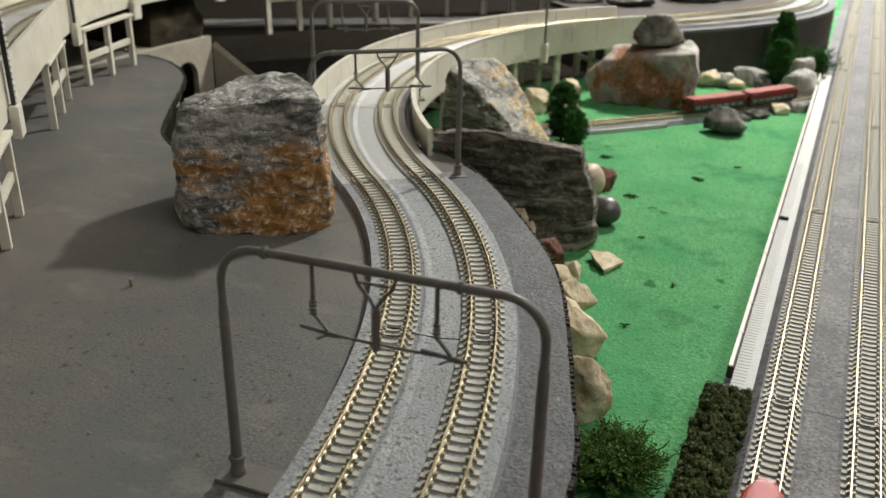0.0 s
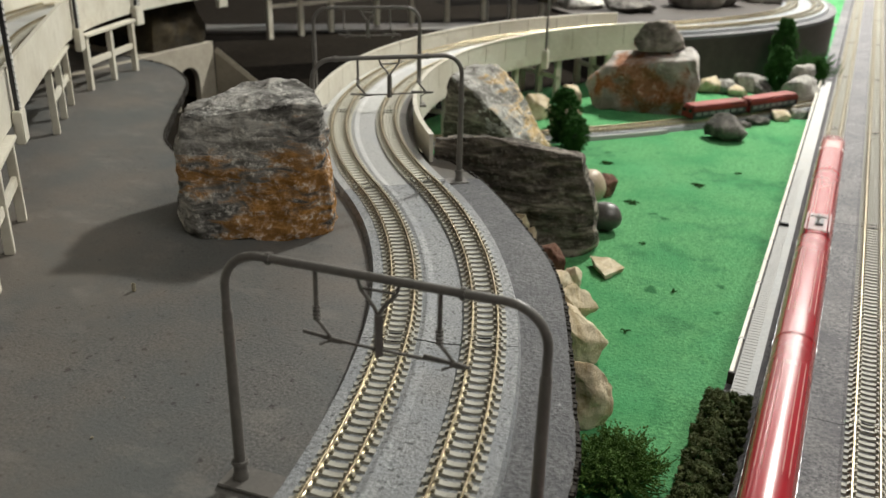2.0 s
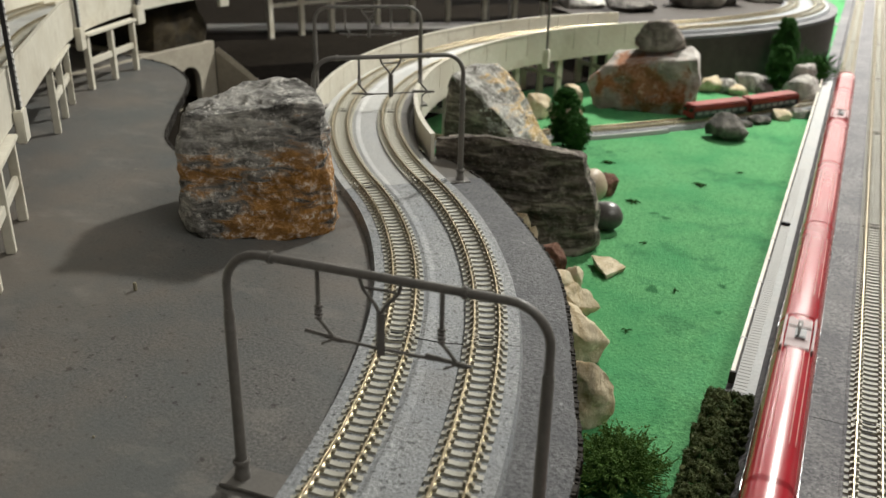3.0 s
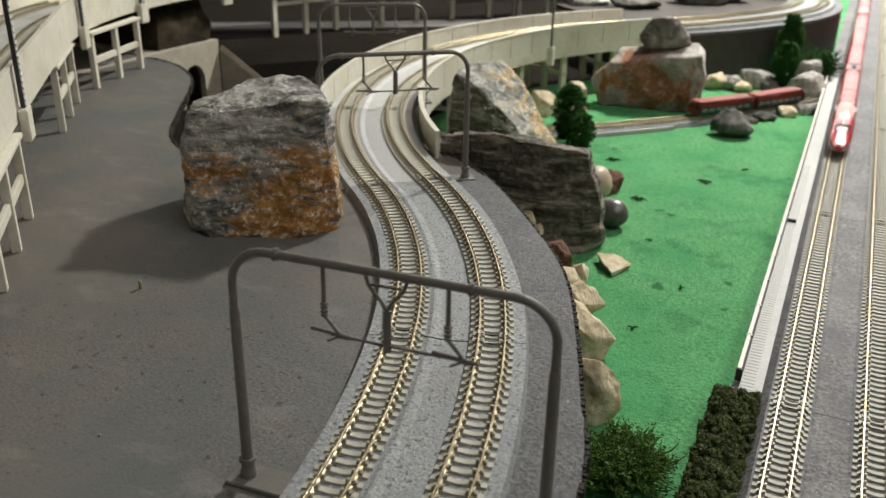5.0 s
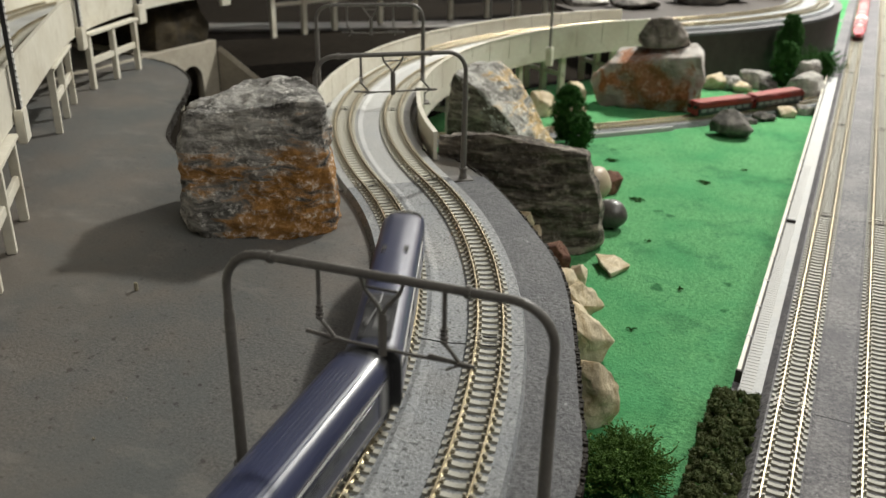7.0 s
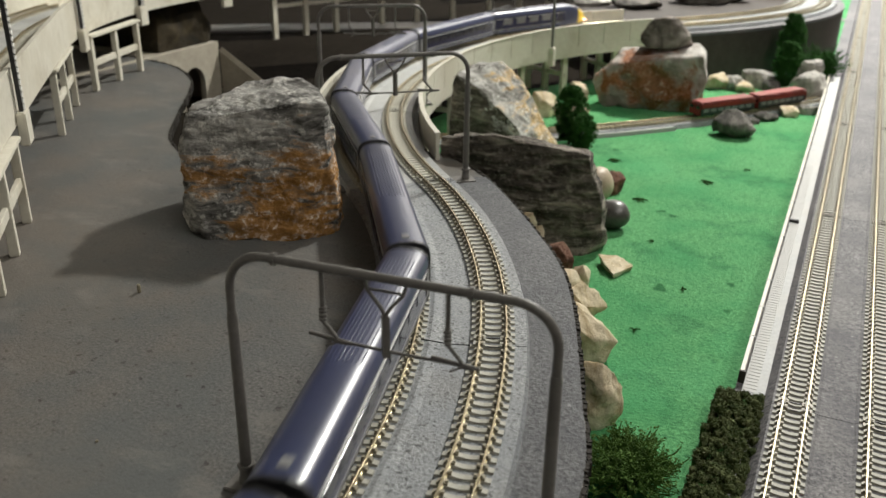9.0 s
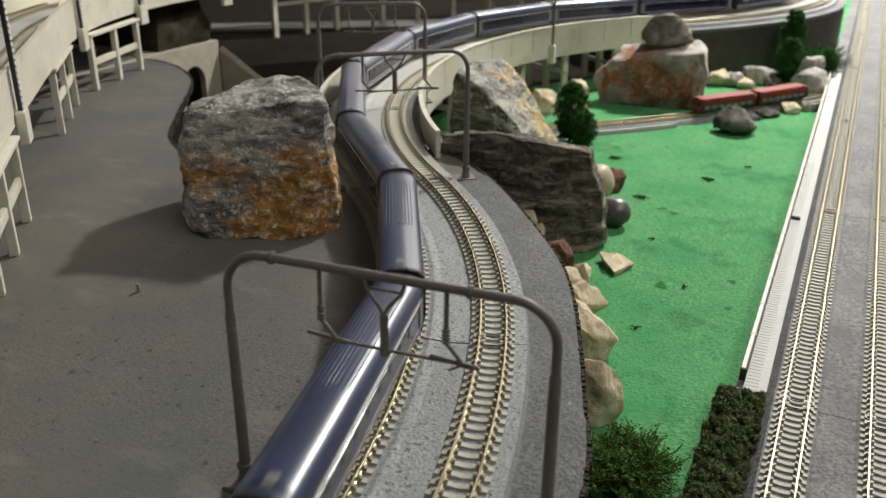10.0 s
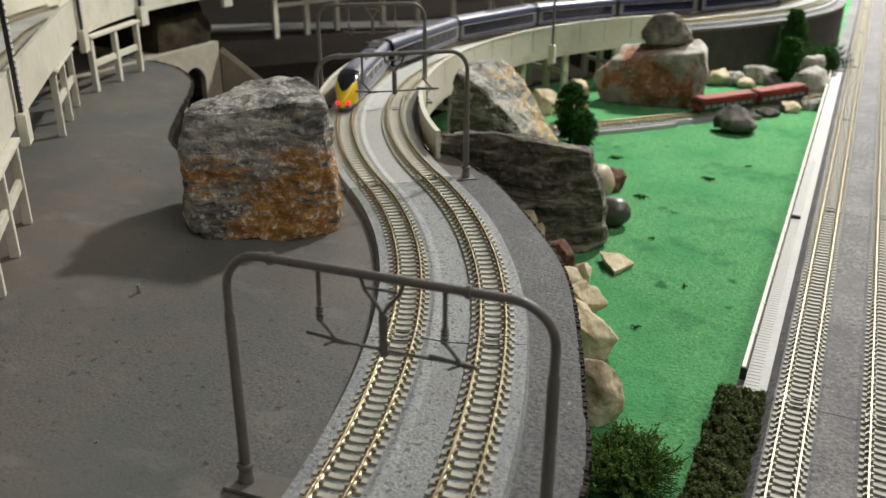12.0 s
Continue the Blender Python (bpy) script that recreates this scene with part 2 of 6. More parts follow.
M = dict(
    board=mat("grey_board", (0.060, 0.058, 0.056), (0.180, 0.173, 0.164), 900, 15, 0.48, 0.45, c=(0.094, 0.103, 0.104), c_at=0.5, span=0.16, spec=0.32, depth=0.0005, speck=((0.03, 0.028, 0.026), 300, 0.65)),
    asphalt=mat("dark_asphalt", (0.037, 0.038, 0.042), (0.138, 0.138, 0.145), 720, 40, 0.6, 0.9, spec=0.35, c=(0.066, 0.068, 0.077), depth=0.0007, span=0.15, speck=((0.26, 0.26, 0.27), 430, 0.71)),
    tip=mat("pale_foliage_tips", (0.10, 0.115, 0.055), (0.26, 0.26, 0.16), 900, 200, 0.85, 0.3, spec=0.2),
    corr=mat("corrugated_edge", (0.012, 0.010, 0.008), (0.036, 0.029, 0.022), 900, 200, 0.9, 0.6),
    felt=mat("green_felt", (0.046, 0.185, 0.066), (0.136, 0.40, 0.164), 560, 20, 0.9, 1.0, c=(0.054, 0.25, 0.096), spec=0.15, depth=0.001, speck=((0.012, 0.10, 0.03), 60, 0.70)),
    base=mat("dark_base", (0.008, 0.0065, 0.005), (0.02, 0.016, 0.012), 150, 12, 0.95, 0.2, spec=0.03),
    ballast=mat("grey_ballast", (0.130, 0.138, 0.146), (0.365, 0.376, 0.384), 900, 30, 0.5, 0.9, c=(0.200, 0.215, 0.236), depth=0.0006, span=0.15, spec=0.4, speck=((0.055, 0.056, 0.06), 500, 0.61)),
    ballast_dark=mat("dark_ballast", (0.040, 0.040, 0.046), (0.225, 0.215, 0.222), 620, 36, 0.62, 0.9, c=(0.098, 0.096, 0.107), depth=0.0006, span=0.14, spec=0.3, speck=((0.34, 0.33, 0.33), 560, 0.68)),
    # ballast lightened to paint in grazing sheen; also the pale upper bed
    slab=mat("pale_sheen_bed", (0.42, 0.42, 0.405), (0.60, 0.60, 0.575), 900, 26, 0.34, 0.4, c=(0.48, 0.49, 0.49), depth=0.0004, span=0.14, spec=0.6, speck=((0.28, 0.28, 0.27), 560, 0.68)),
    slab_half_sheen=mat("grey_half_sheen_bed", (0.27, 0.274, 0.274), (0.45, 0.452, 0.44), 900, 26, 0.40, 0.5, c=(0.335, 0.345, 0.355), depth=0.0005, span=0.14, spec=0.5, speck=((0.15, 0.15, 0.15), 540, 0.65)),
    sleeper=mat("concrete_sleeper", (0.31, 0.30, 0.255), (0.45, 0.435, 0.375), 900, 80, 0.6, 0.25),
    # sleepers and clips again, paler to match the sheen put into the bed
    sleeper_pale_sheen=mat("pale_sheen_sleeper", (0.50, 0.48, 0.41), (0.64, 0.62, 0.53), 900, 80, 0.55, 0.2),
    clip_pale_sheen=mat("pale_sheen_clip", (0.36, 0.325, 0.245), (0.50, 0.46, 0.36), 900, 100, 0.5, 0.1),
    clip=mat("rail_clip", (0.22, 0.197, 0.145), (0.39, 0.352, 0.262), 900, 100, 0.5, 0.1),
    rail=mat("nickel_rail", (0.40, 0.335, 0.215), (0.56, 0.485, 0.335), 700, 60, 0.33, 0.30, metal=1.0),
    gantry=mat("grey_plastic", (0.13, 0.122, 0.112), (0.17, 0.16, 0.148), 700, 60, 0.38, 0.08),
    cream=mat("cream_plastic", (0.58, 0.55, 0.465), (0.68, 0.65, 0.56), 240, 22, 0.45, 0.06, c=(0.54, 0.50, 0.405)),
    # dull tan beige, darkened to paint in the dim light round the portal
    shaded=mat("shaded_beige_plastic", (0.36, 0.325, 0.265), (0.46, 0.42, 0.345), 240, 22, 0.6, 0.1, c=(0.30, 0.265, 0.21)),
    dull_red=mat("dull_red_paint", (0.22, 0.020, 0.014), (0.29, 0.030, 0.020), 300, 40, 0.6, 0.05, c=(0.16, 0.03, 0.02)),
    concrete=mat("pale_concrete", (0.33, 0.333, 0.335), (0.42, 0.423, 0.42), 500, 30, 0.6, 0.2, c=(0.44, 0.43, 0.41)),
    fascia=mat("brown_fascia", (0.030, 0.023, 0.019), (0.050, 0.040, 0.034), 120, 9, 0.7, 0.15),
    red=mat("red_lacquer", (0.36, 0.012, 0.022), (0.42, 0.017, 0.030), 300, 30, 0.24, 0.02, coat=0.45, spec=0.6),
    # red lacquer lightened by the reflections put into its colour
    pink=mat("red_with_highlight", (0.60, 0.25, 0.23), (0.68, 0.31, 0.29), 300, 30, 0.22, 0.02, coat=0.4),
    silver=mat("silver_paint", (0.55, 0.55, 0.56), (0.66, 0.66, 0.66), 400, 40, 0.3, 0.03, metal=0.4),
    black=mat("black_plastic", (0.012, 0.012, 0.014), (0.025, 0.025, 0.028), 500, 50, 0.45, 0.1),
    glass=mat("dark_glazing", (0.006, 0.007, 0.012), (0.012, 0.014, 0.022), 300, 40, 0.12, 0.0, coat=0.5),
    navy=mat("navy_paint", (0.010, 0.012, 0.050), (0.016, 0.018, 0.066), 300, 30, 0.22, 0.02, coat=0.4),
    roof=mat("blue_grey_roof", (0.024, 0.031, 0.078), (0.037, 0.045, 0.102), 400, 25, 0.34, 0.05, coat=0.2, spec=0.7),
    white=mat("off_white_paint", (0.58, 0.57, 0.54), (0.66, 0.65, 0.62), 300, 30, 0.35, 0.03),
    yellow=mat("yellow_paint", (0.78, 0.50, 0.012), (0.85, 0.58, 0.03), 300, 30, 0.3, 0.03),
    skirt=mat("grey_skirt", (0.16, 0.16, 0.165), (0.24, 0.24, 0.24), 400, 30, 0.5, 0.05),
    moss=mat("dark_foliage", (0.022, 0.038, 0.011), (0.085, 0.108, 0.038), 900, 160, 0.9, 0.6, c=(0.14, 0.155, 0.07), c_at=0.54, spec=0.15),
    lichen=mat("green_lichen", (0.038, 0.095, 0.016), (0.115, 0.195, 0.042), 800, 90, 0.85, 0.5, spec=0.2),
    fir=mat("fir_green", (0.014, 0.058, 0.011), (0.046, 0.130, 0.026), 700, 70, 0.9, 0.5, spec=0.15),
    shield=mat("pinkish_white_plastic", (0.26, 0.16, 0.16), (0.33, 0.21, 0.21), 300, 30, 0.5, 0.03),
    tail=glow("tail_lamp", (0.9, 0.015, 0.03), 1.6),
    head=glow("head_lamp", (1.0, 0.55, 0.35), 5.0),
    wall=mat("room_paint", (0.66, 0.65, 0.61), (0.70, 0.69, 0.65), 20, 2, 0.8, 0.1),
    ceil=mat("ceiling_paint", (0.68, 0.66, 0.60), (0.73, 0.71, 0.66), 20, 2, 0.8, 0.1),
    floor=mat("floor_boards", (0.10, 0.08, 0.06), (0.16, 0.13, 0.10), 30, 3, 0.6, 0.1),
    boulder=rock_mat("boulder_stone", (0.64, 0.62, 0.58), (0.29, 0.278, 0.26), (0.078, 0.074, 0.069), (0.62, 0.30, 0.075), (((0.022, -0.014, 0.007), 0.035, (1.15, 0.4, 1.45)), ((-0.016, -0.030, 0.029), 0.021, (0.62, 0.4, 2.4)), ((0.031, -0.006, 0.026), 0.025, (1.3, 0.4, 1.1))), band=0.6, scale=58, frost=0.85, relief=1.0, lean=(0.05, -0.10, 0)),
    slate=rock_mat("slate_stone", (0.36, 0.32, 0.27), (0.115, 0.098, 0.082), (0.040, 0.034, 0.029), band=0.8, scale=42, lean=(0.0, 0.10, 0), frost=0.45, relief=0.8),
    quartz=rock_mat("quartz_stone", (0.62, 0.61, 0.57), (0.36, 0.35, 0.325), (0.16, 0.15, 0.135), (0.74, 0.50, 0.22), (((-0.001, 0.025, 0.069), 0.022, (2, 0.5, 2)), ((0.011, 0.025, 0.055), 0.022, (2, 0.5, 2)), ((0.021, 0.025, 0.040), 0.023, (2, 0.5, 2)), ((0.031, 0.025, 0.025), 0.024, (2, 0.5, 2)), ((0.039, 0.025, 0.011), 0.024, (2, 0.5, 2))), scale=55, lean=(0, 0.9, 0), band=0.4),
    block=rock_mat("pink_granite", (0.64, 0.62, 0.59), (0.44, 0.41, 0.38), (0.24, 0.20, 0.175), (0.42, 0.16, 0.06), (((-0.004, -0.026, 0.029), 0.032, (0.62, 0.35, 0.95)), ((-0.040, -0.02, 0.012), 0.019, (1, 0.4, 1)), ((0.030, -0.02, 0.018), 0.016, (1, 0.4, 1))), scale=40, frost=0.3),
    cream_rock=rock_mat("cream_sandstone", (0.66, 0.585, 0.45), (0.57, 0.485, 0.345), (0.40, 0.305, 0.18), scale=45, frost=0.3, relief=0.45),
    brown_rock=rock_mat("brown_jasper", (0.24, 0.13, 0.085), (0.15, 0.072, 0.048), (0.065, 0.032, 0.022), scale=80, frost=0.4),
    cap=rock_mat("brown_grey_stone", (0.36, 0.32, 0.29), (0.22, 0.19, 0.168), (0.09, 0.076, 0.066), scale=55, frost=0.4),
    grey_rock=rock_mat("grey_stone", (0.24, 0.22, 0.20), (0.12, 0.11, 0.10), (0.045, 0.041, 0.038), scale=70, frost=0.5),
    pale_rock=rock_mat("pale_stone", (0.55, 0.53, 0.49), (0.38, 0.36, 0.33), (0.16, 0.15, 0.14), scale=60),
    dark_rock=rock_mat("dark_stone", (0.055, 0.040, 0.018), (0.026, 0.019, 0.009), (0.010, 0.008, 0.005), scale=40, frost=0.12),
    tan=mat("tan_pebble", (0.36, 0.28, 0.20), (0.46, 0.37, 0.27), 500, 60, 0.5, 0.05),
    slategrey=mat("grey_pebble", (0.055, 0.05, 0.047), (0.10, 0.092, 0.085), 500, 60, 0.35, 0.05),
)


def blotch(m, colour, scale, at_, amount, soft=0.12, stretch=(1, 1, 1), shift=0.0):
    """Wear on top of a material: patches of another tint with soft, ragged borders."""
    n, l = m.node_tree.nodes, m.node_tree.links
    p = n["Principled BSDF"]
    old = p.inputs["Base Color"].links[0].from_socket
    tc = n.new("ShaderNodeTexCoord")
    mp = n.new("ShaderNodeMapping")
    mp.inputs["Scale"].default_value, mp.inputs["Location"].default_value = stretch, (shift, shift, 0)
    l.new(tc.outputs["Object"], mp.inputs["Vector"])
    t = n.new("ShaderNodeTexNoise")
    t.inputs["Scale"].default_value, t.inputs["Detail"].default_value, t.inputs["Roughness"].default_value = scale, 7, 0.68
    l.new(mp.outputs["Vector"], t.inputs["Vector"])
    r = n.new("ShaderNodeMapRange")
    r.inputs["From Min"].default_value, r.inputs["From Max"].default_value, r.inputs["To Max"].default_value = at_, at_ + soft, amount
    l.new(t.outputs["Fac"], r.inputs["Value"])
    mx = n.new("ShaderNodeMixRGB")
    mx.inputs["Color2"].default_value = rgb(colour)
    l.new(r.outputs["Result"], mx.inputs["Fac"])
    l.new(old, mx.inputs["Color1"])
    l.new(mx.outputs["Color"], p.inputs["Base Color"])


# worn paint, dirt and dust
blotch(M["board"], (0.185, 0.150, 0.118), 7, 0.44, 0.45, 0.16)
blotch(M["board"], (0.098, 0.107, 0.108), 11, 0.49, 0.6, 0.14, shift=3.1)
blotch(M["board"], (0.22, 0.205, 0.185), 26, 0.54, 0.45, 0.12, stretch=(1, 1.8, 1), shift=7.7)
blotch(M["board"], (0.06, 0.056, 0.052), 240, 0.62, 0.7, 0.05)
blotch(M["felt"], (0.016, 0.115, 0.045), 24, 0.54, 0.55, 0.12)
blotch(M["felt"], (0.085, 0.33, 0.14), 14, 0.52, 0.4, 0.14, shift=2.3)
blotch(M["slab"], (0.27, 0.265, 0.255), 18, 0.52, 0.5, 0.12)
blotch(M["ballast"], (0.155, 0.150, 0.145), 16, 0.54, 0.45, 0.12)
blotch(M["ballast_dark"], (0.215, 0.205, 0.20), 22, 0.52, 0.5, 0.14)
blotch(M["felt"], (0.030, 0.135, 0.055), 300, 0.56, 0.5, 0.06)
blotch(M["cream"], (0.40, 0.35, 0.27), 34, 0.55, 0.45, 0.10)
blotch(M["concrete"], (0.40, 0.385, 0.36), 60, 0.54, 0.5, 0.10)
blotch(M["gantry"], (0.21, 0.20, 0.185), 150, 0.56, 0.5, 0.08)


# ---- building helpers ----
def link(name, bm, material, parent=None, label="", smooth=False, kind=""):
    me = bpy.data.meshes.new(name)
    bmesh.ops.recalc_face_normals(bm, faces=bm.faces[:])
    bm.to_mesh(me)
    bm.free()
    for m_ in (material if isinstance(material, (list, tuple)) else [material]):
        me.materials.append(m_)
    if smooth:
        me.shade_smooth()
        me.set_sharp_from_angle(angle=radians(42))
    ob = new(name, me)
    if parent:
        ob.parent = parent
    return tagged(ob, label, kind=kind)


def part(name, bm, material, parent, label="", smooth=False, kind=""):
    return link(name, bm, material, parent, label, smooth, kind)


def thing(name, label, category, group="", m=None, kind=""):
    ob = tagged(new(name), label, category, group, kind)
    if m is not None:
        ob.matrix_world = m
    return ob


def box(x0, x1, y0, y1, z0, z1, bevel=0.0, bm=None, m=None):
    out = bm or bmesh.new()
    b = bmesh.new()
    bmesh.ops.create_cube(b, size=1)
    for v in b.verts:
        v.co = Vector(((x0 + x1) / 2 + v.co.x * (x1 - x0), (y0 + y1) / 2 + v.co.y * (y1 - y0), (z0 + z1) / 2 + v.co.z * (z1 - z0)))
    if bevel:
        bmesh.ops.bevel(b, geom=b.edges[:], offset=bevel, segments=2, affect="EDGES")
    if m is not None:
        b.transform(m)
    me = bpy.data.meshes.new("tmp")
    b.to_mesh(me)
    b.free()
    out.from_mesh(me)
    bpy.data.meshes.remove(me)
    return out


def tube(points, radii, sides=10, bm=None, caps=True):
    """A round bar along points; radii: one number, or one per point."""
    bm = bm or bmesh.new()
    pts = [Vector(p_) for p_ in points]
    if not isinstance(radii, (list, tuple)):
        radii = [radii] * len(pts)
    rings = []
    up = Vector((0.13, 0.97, 0.21)).normalized()
    for i, (p_, r) in enumerate(zip(pts, radii)):
        d = (pts[min(i + 1, len(pts) - 1)] - pts[max(i - 1, 0)]).normalized()
        a = d.cross(up)
        if a.length < 0.1:
            a = d.cross(Vector((1, 0, 0)))
        a.normalize()
        b = d.cross(a)
        rings.append([bm.verts.new(p_ + r * (math.cos(2 * math.pi * k / sides) * a + math.sin(2 * math.pi * k / sides) * b)) for k in range(sides)])
    for u, v in zip(rings[:-1], rings[1:]):
        for k in range(sides):
            bm.faces.new((u[k], u[(k + 1) % sides], v[(k + 1) % sides], v[k]))
    if caps:
        bm.faces.new(rings[0])
        bm.faces.new(rings[-1])
    return bm


def prism(outline, z0, z1, bm=None):
    """A slab over an outline in plan."""
    bm = bm or bmesh.new()
    low = [bm.verts.new((x, y, z0)) for x, y in outline]
    top = [bm.verts.new((x, y, z1)) for x, y in outline]
    bm.faces.new(top)
    bm.faces.new(low[::-1])
    n = len(outline)
    for i in range(n):
        bm.faces.new((low[i], low[(i + 1) % n], top[(i + 1) % n], top[i]))
    return bm


def smooth_line(points, n=8, closed=False):
    """Catmull-Rom through points in plan."""
    pts = [Vector((*p_[:2], 0)) for p_ in points]
    out = []
    k = len(pts)
    for i in range(k if closed else k - 1):
        a = pts[(i - 1) % k] if closed or i > 0 else pts[0]
        b, c = pts[i], pts[(i + 1) % k]
        d = pts[(i + 2) % k] if closed or i + 2 < k else pts[-1]
        for j in range(n):
            t = j / n
            q = 0.5 * ((2 * b) + (c - a) * t + (2 * a - 5 * b + 4 * c - d) * t * t + (3 * b - a - 3 * c + d) * t ** 3)
            out.append((q.x, q.y))
    if not closed:
        out.append((pts[-1].x, pts[-1].y))
    return out


# ---- the lines of the tracks ----
# The double track: arcs of given curvature to the left, from the joint nearest the hand-held viewpoint.
START = (-0.1149, 0.2522, 0.3495)
ARCS = ((0.1768, 2.5677), (0.1572, -2.3296), (0.5073, -2.4282), (0.212, 1.6189), (3.5, 3.2))
BACK, BACK_LENGTH = 1.9439, 0.985


def step_arc(x, y, h, k, d):
    """Along an arc: h is the heading to the left of +Y."""
    if abs(k) < 1e-6:
        return x - math.sin(h) * d, y + math.cos(h) * d, h
    h2 = h + k * d
    return x + (math.cos(h2) - math.cos(h)) / k, y + (math.sin(h2) - math.sin(h)) / k, h2


def spine(s):
    x, y, h = START
    if s < 0:
        d = max(s, -BACK_LENGTH)
        x, y, h = step_arc(x, y, h, BACK, d)
        return step_arc(x, y, h, 0, s - d)
    for length, k in ARCS:
        d = min(s, length)
        x, y, h = step_arc(x, y, h, k, d)
        s -= d
        if s <= 0:
            break
    return x, y, h


def straight(s):
    return 0.0207, s, 0.0


def side_line(s):
    return step_arc(-0.206, 0.742, radians(-47), 0.9, s)


def at(line, s, o, z=0.0):
    x, y, h = line(s)
    return Vector((x + math.cos(h) * o, y + math.sin(h) * o, z))


def sweep(line, profile, s0, s1, step=0.006, bm=None, closed=True, dz=0.0):
    """A profile of (offset to the right, height) carried along a line."""
    bm = bm or bmesh.new()
    n = max(1, int(math.ceil((s1 - s0) / step)))
    rings = [[bm.verts.new(at(line, s0 + (s1 - s0) * i / n, o, z + dz)) for o, z in profile] for i in range(n + 1)]
    m = len(profile)
    for u, v in zip(rings[:-1], rings[1:]):
        for k in range(m if closed else m - 1):
            bm.faces.new((u[k], u[(k + 1) % m], v[(k + 1) % m], v[k]))
    if closed:
        bm.faces.new(rings[0])
        bm.faces.new(rings[-1])
    return bm


# offsets and times of the two trains
LEFT = -0.0165
GRID = np.arange(-5.2, 3.6, 0.004)
_xy = np.array([at(spine, s, LEFT)[:2] for s in GRID])
_run = np.concatenate([[0], np.cumsum(np.hypot(*np.diff(_xy, axis=0).T))])
_run -= np.interp(0.0, GRID, _run)


def on_left_track(run):
    """The place on the left track at a distance run along it."""
    return at(spine, float(np.interp(run, _run, GRID)), LEFT, 0.007)


# ---- the room ----
def room():
    x0, x1, y0, y1, z0, z1 = ROOM
    t = 0.1
    tagged(link("floor", box(x0, x1, y0, y1, z0 - t, z0), M["floor"]), "plain brown floor of the layout room", "floor", kind="structure")
    tagged(link("ceiling", box(x0, x1, y0, y1, z1, z1 + t), M["ceil"]), "plain off-white ceiling of the layout room", "ceiling", kind="structure")
    for n, b in (("wall_west", (x0 - t, x0, y0, y1)), ("wall_east", (x1, x1 + t, y0, y1)), ("wall_south", (x0 - t, x1 + t, y0 - t, y0))):
        tagged(link(n, box(*b, z0, z1), M["wall"]), "plain beige painted wall of the room", "wall", kind="structure")
    # the far wall, opened for the added window that brightens reflections
    a, b, c, d = SHEEN_WINDOW
    w = box(x0 - t, a, y1, y1 + t, z0, z1)
    for q in ((b, x1 + t, z0, z1), (a, b, z0, c), (a, b, d, z1)):
        box(q[0], q[1], y1, y1 + t, q[2], q[3], bm=w)
    tagged(link("wall_north", w, M["wall"]), "plain beige painted wall with an added window opening", "wall", kind="structure")
    win = thing("added_window", "unseen wide frosted window, added to give grazing sheen", "window", kind="structure")
    part("pane", box(a + 0.02, b - 0.02, y1 + 0.06, y1 + 0.066, c + 0.02, d - 0.02), M["white"], win, "frosted pane")
    for q in ((a, a + 0.02, c, d), (b - 0.02, b, c, d), (a + 0.02, b - 0.02, c, c + 0.02), (a + 0.02, b - 0.02, d - 0.02, d)):
        part("window_frame", box(q[0], q[1], y1 + 0.04, y1 + 0.09, q[2], q[3]), M["white"], win)
    # housings of the lamps
    for k, name, label in ((KEY, "hanging_lamp", "long white lamp hung on a rod over the layout"), (OVER, "ceiling_lamp", "wide white-framed ceiling lamp hung on a rod"), (FAR, "ceiling_lamp", "long white ceiling lamp near the far wall")):
        f = thing(name, label, "lamp", "", pose(k[0], k[1], k[2]))
        w, d = k[3] / 2 + 0.012, k[4] / 2 + 0.012
        b = bmesh.new()
        for a in ((-w, w, -d, -d + 0.01), (-w, w, d - 0.01, d), (-w, -w + 0.01, -d + 0.01, d - 0.01), (w - 0.01, w, -d + 0.01, d - 0.01)):
            box(*a, -0.012, 0.02, bm=b)
        part("frame", b, M["white"], f)
        part("backing", box(-w + 0.01, w - 0.01, -d + 0.01, d - 0.01, 0.006, 0.012), M["white"], f)
        part("rod", tube([(0, 0, 0.012), (0, 0, z1 - k[2])], 0.006, 8), M["white"], f)


room()
GREEN = -0.055

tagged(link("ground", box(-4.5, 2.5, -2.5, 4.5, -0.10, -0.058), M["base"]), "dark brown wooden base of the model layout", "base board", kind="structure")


def green_mat():
    left = [(at(spine, s, -0.01)[0], at(spine, s, -0.01)[1]) for s in np.arange(0.0, 0.80, 0.03)]
    outline = left + [(-0.24, 1.0), (-0.12, 1.25), (-0.10, 2.6), (-0.0215, 2.6), (-0.0215, 0.0), (-0.06, 0.0)]
    tagged(link("green_mat", prism(outline, -0.058, GREEN), M["felt"]), "bright green felt mat with darker patches", "mat", kind="structure")


green_mat()


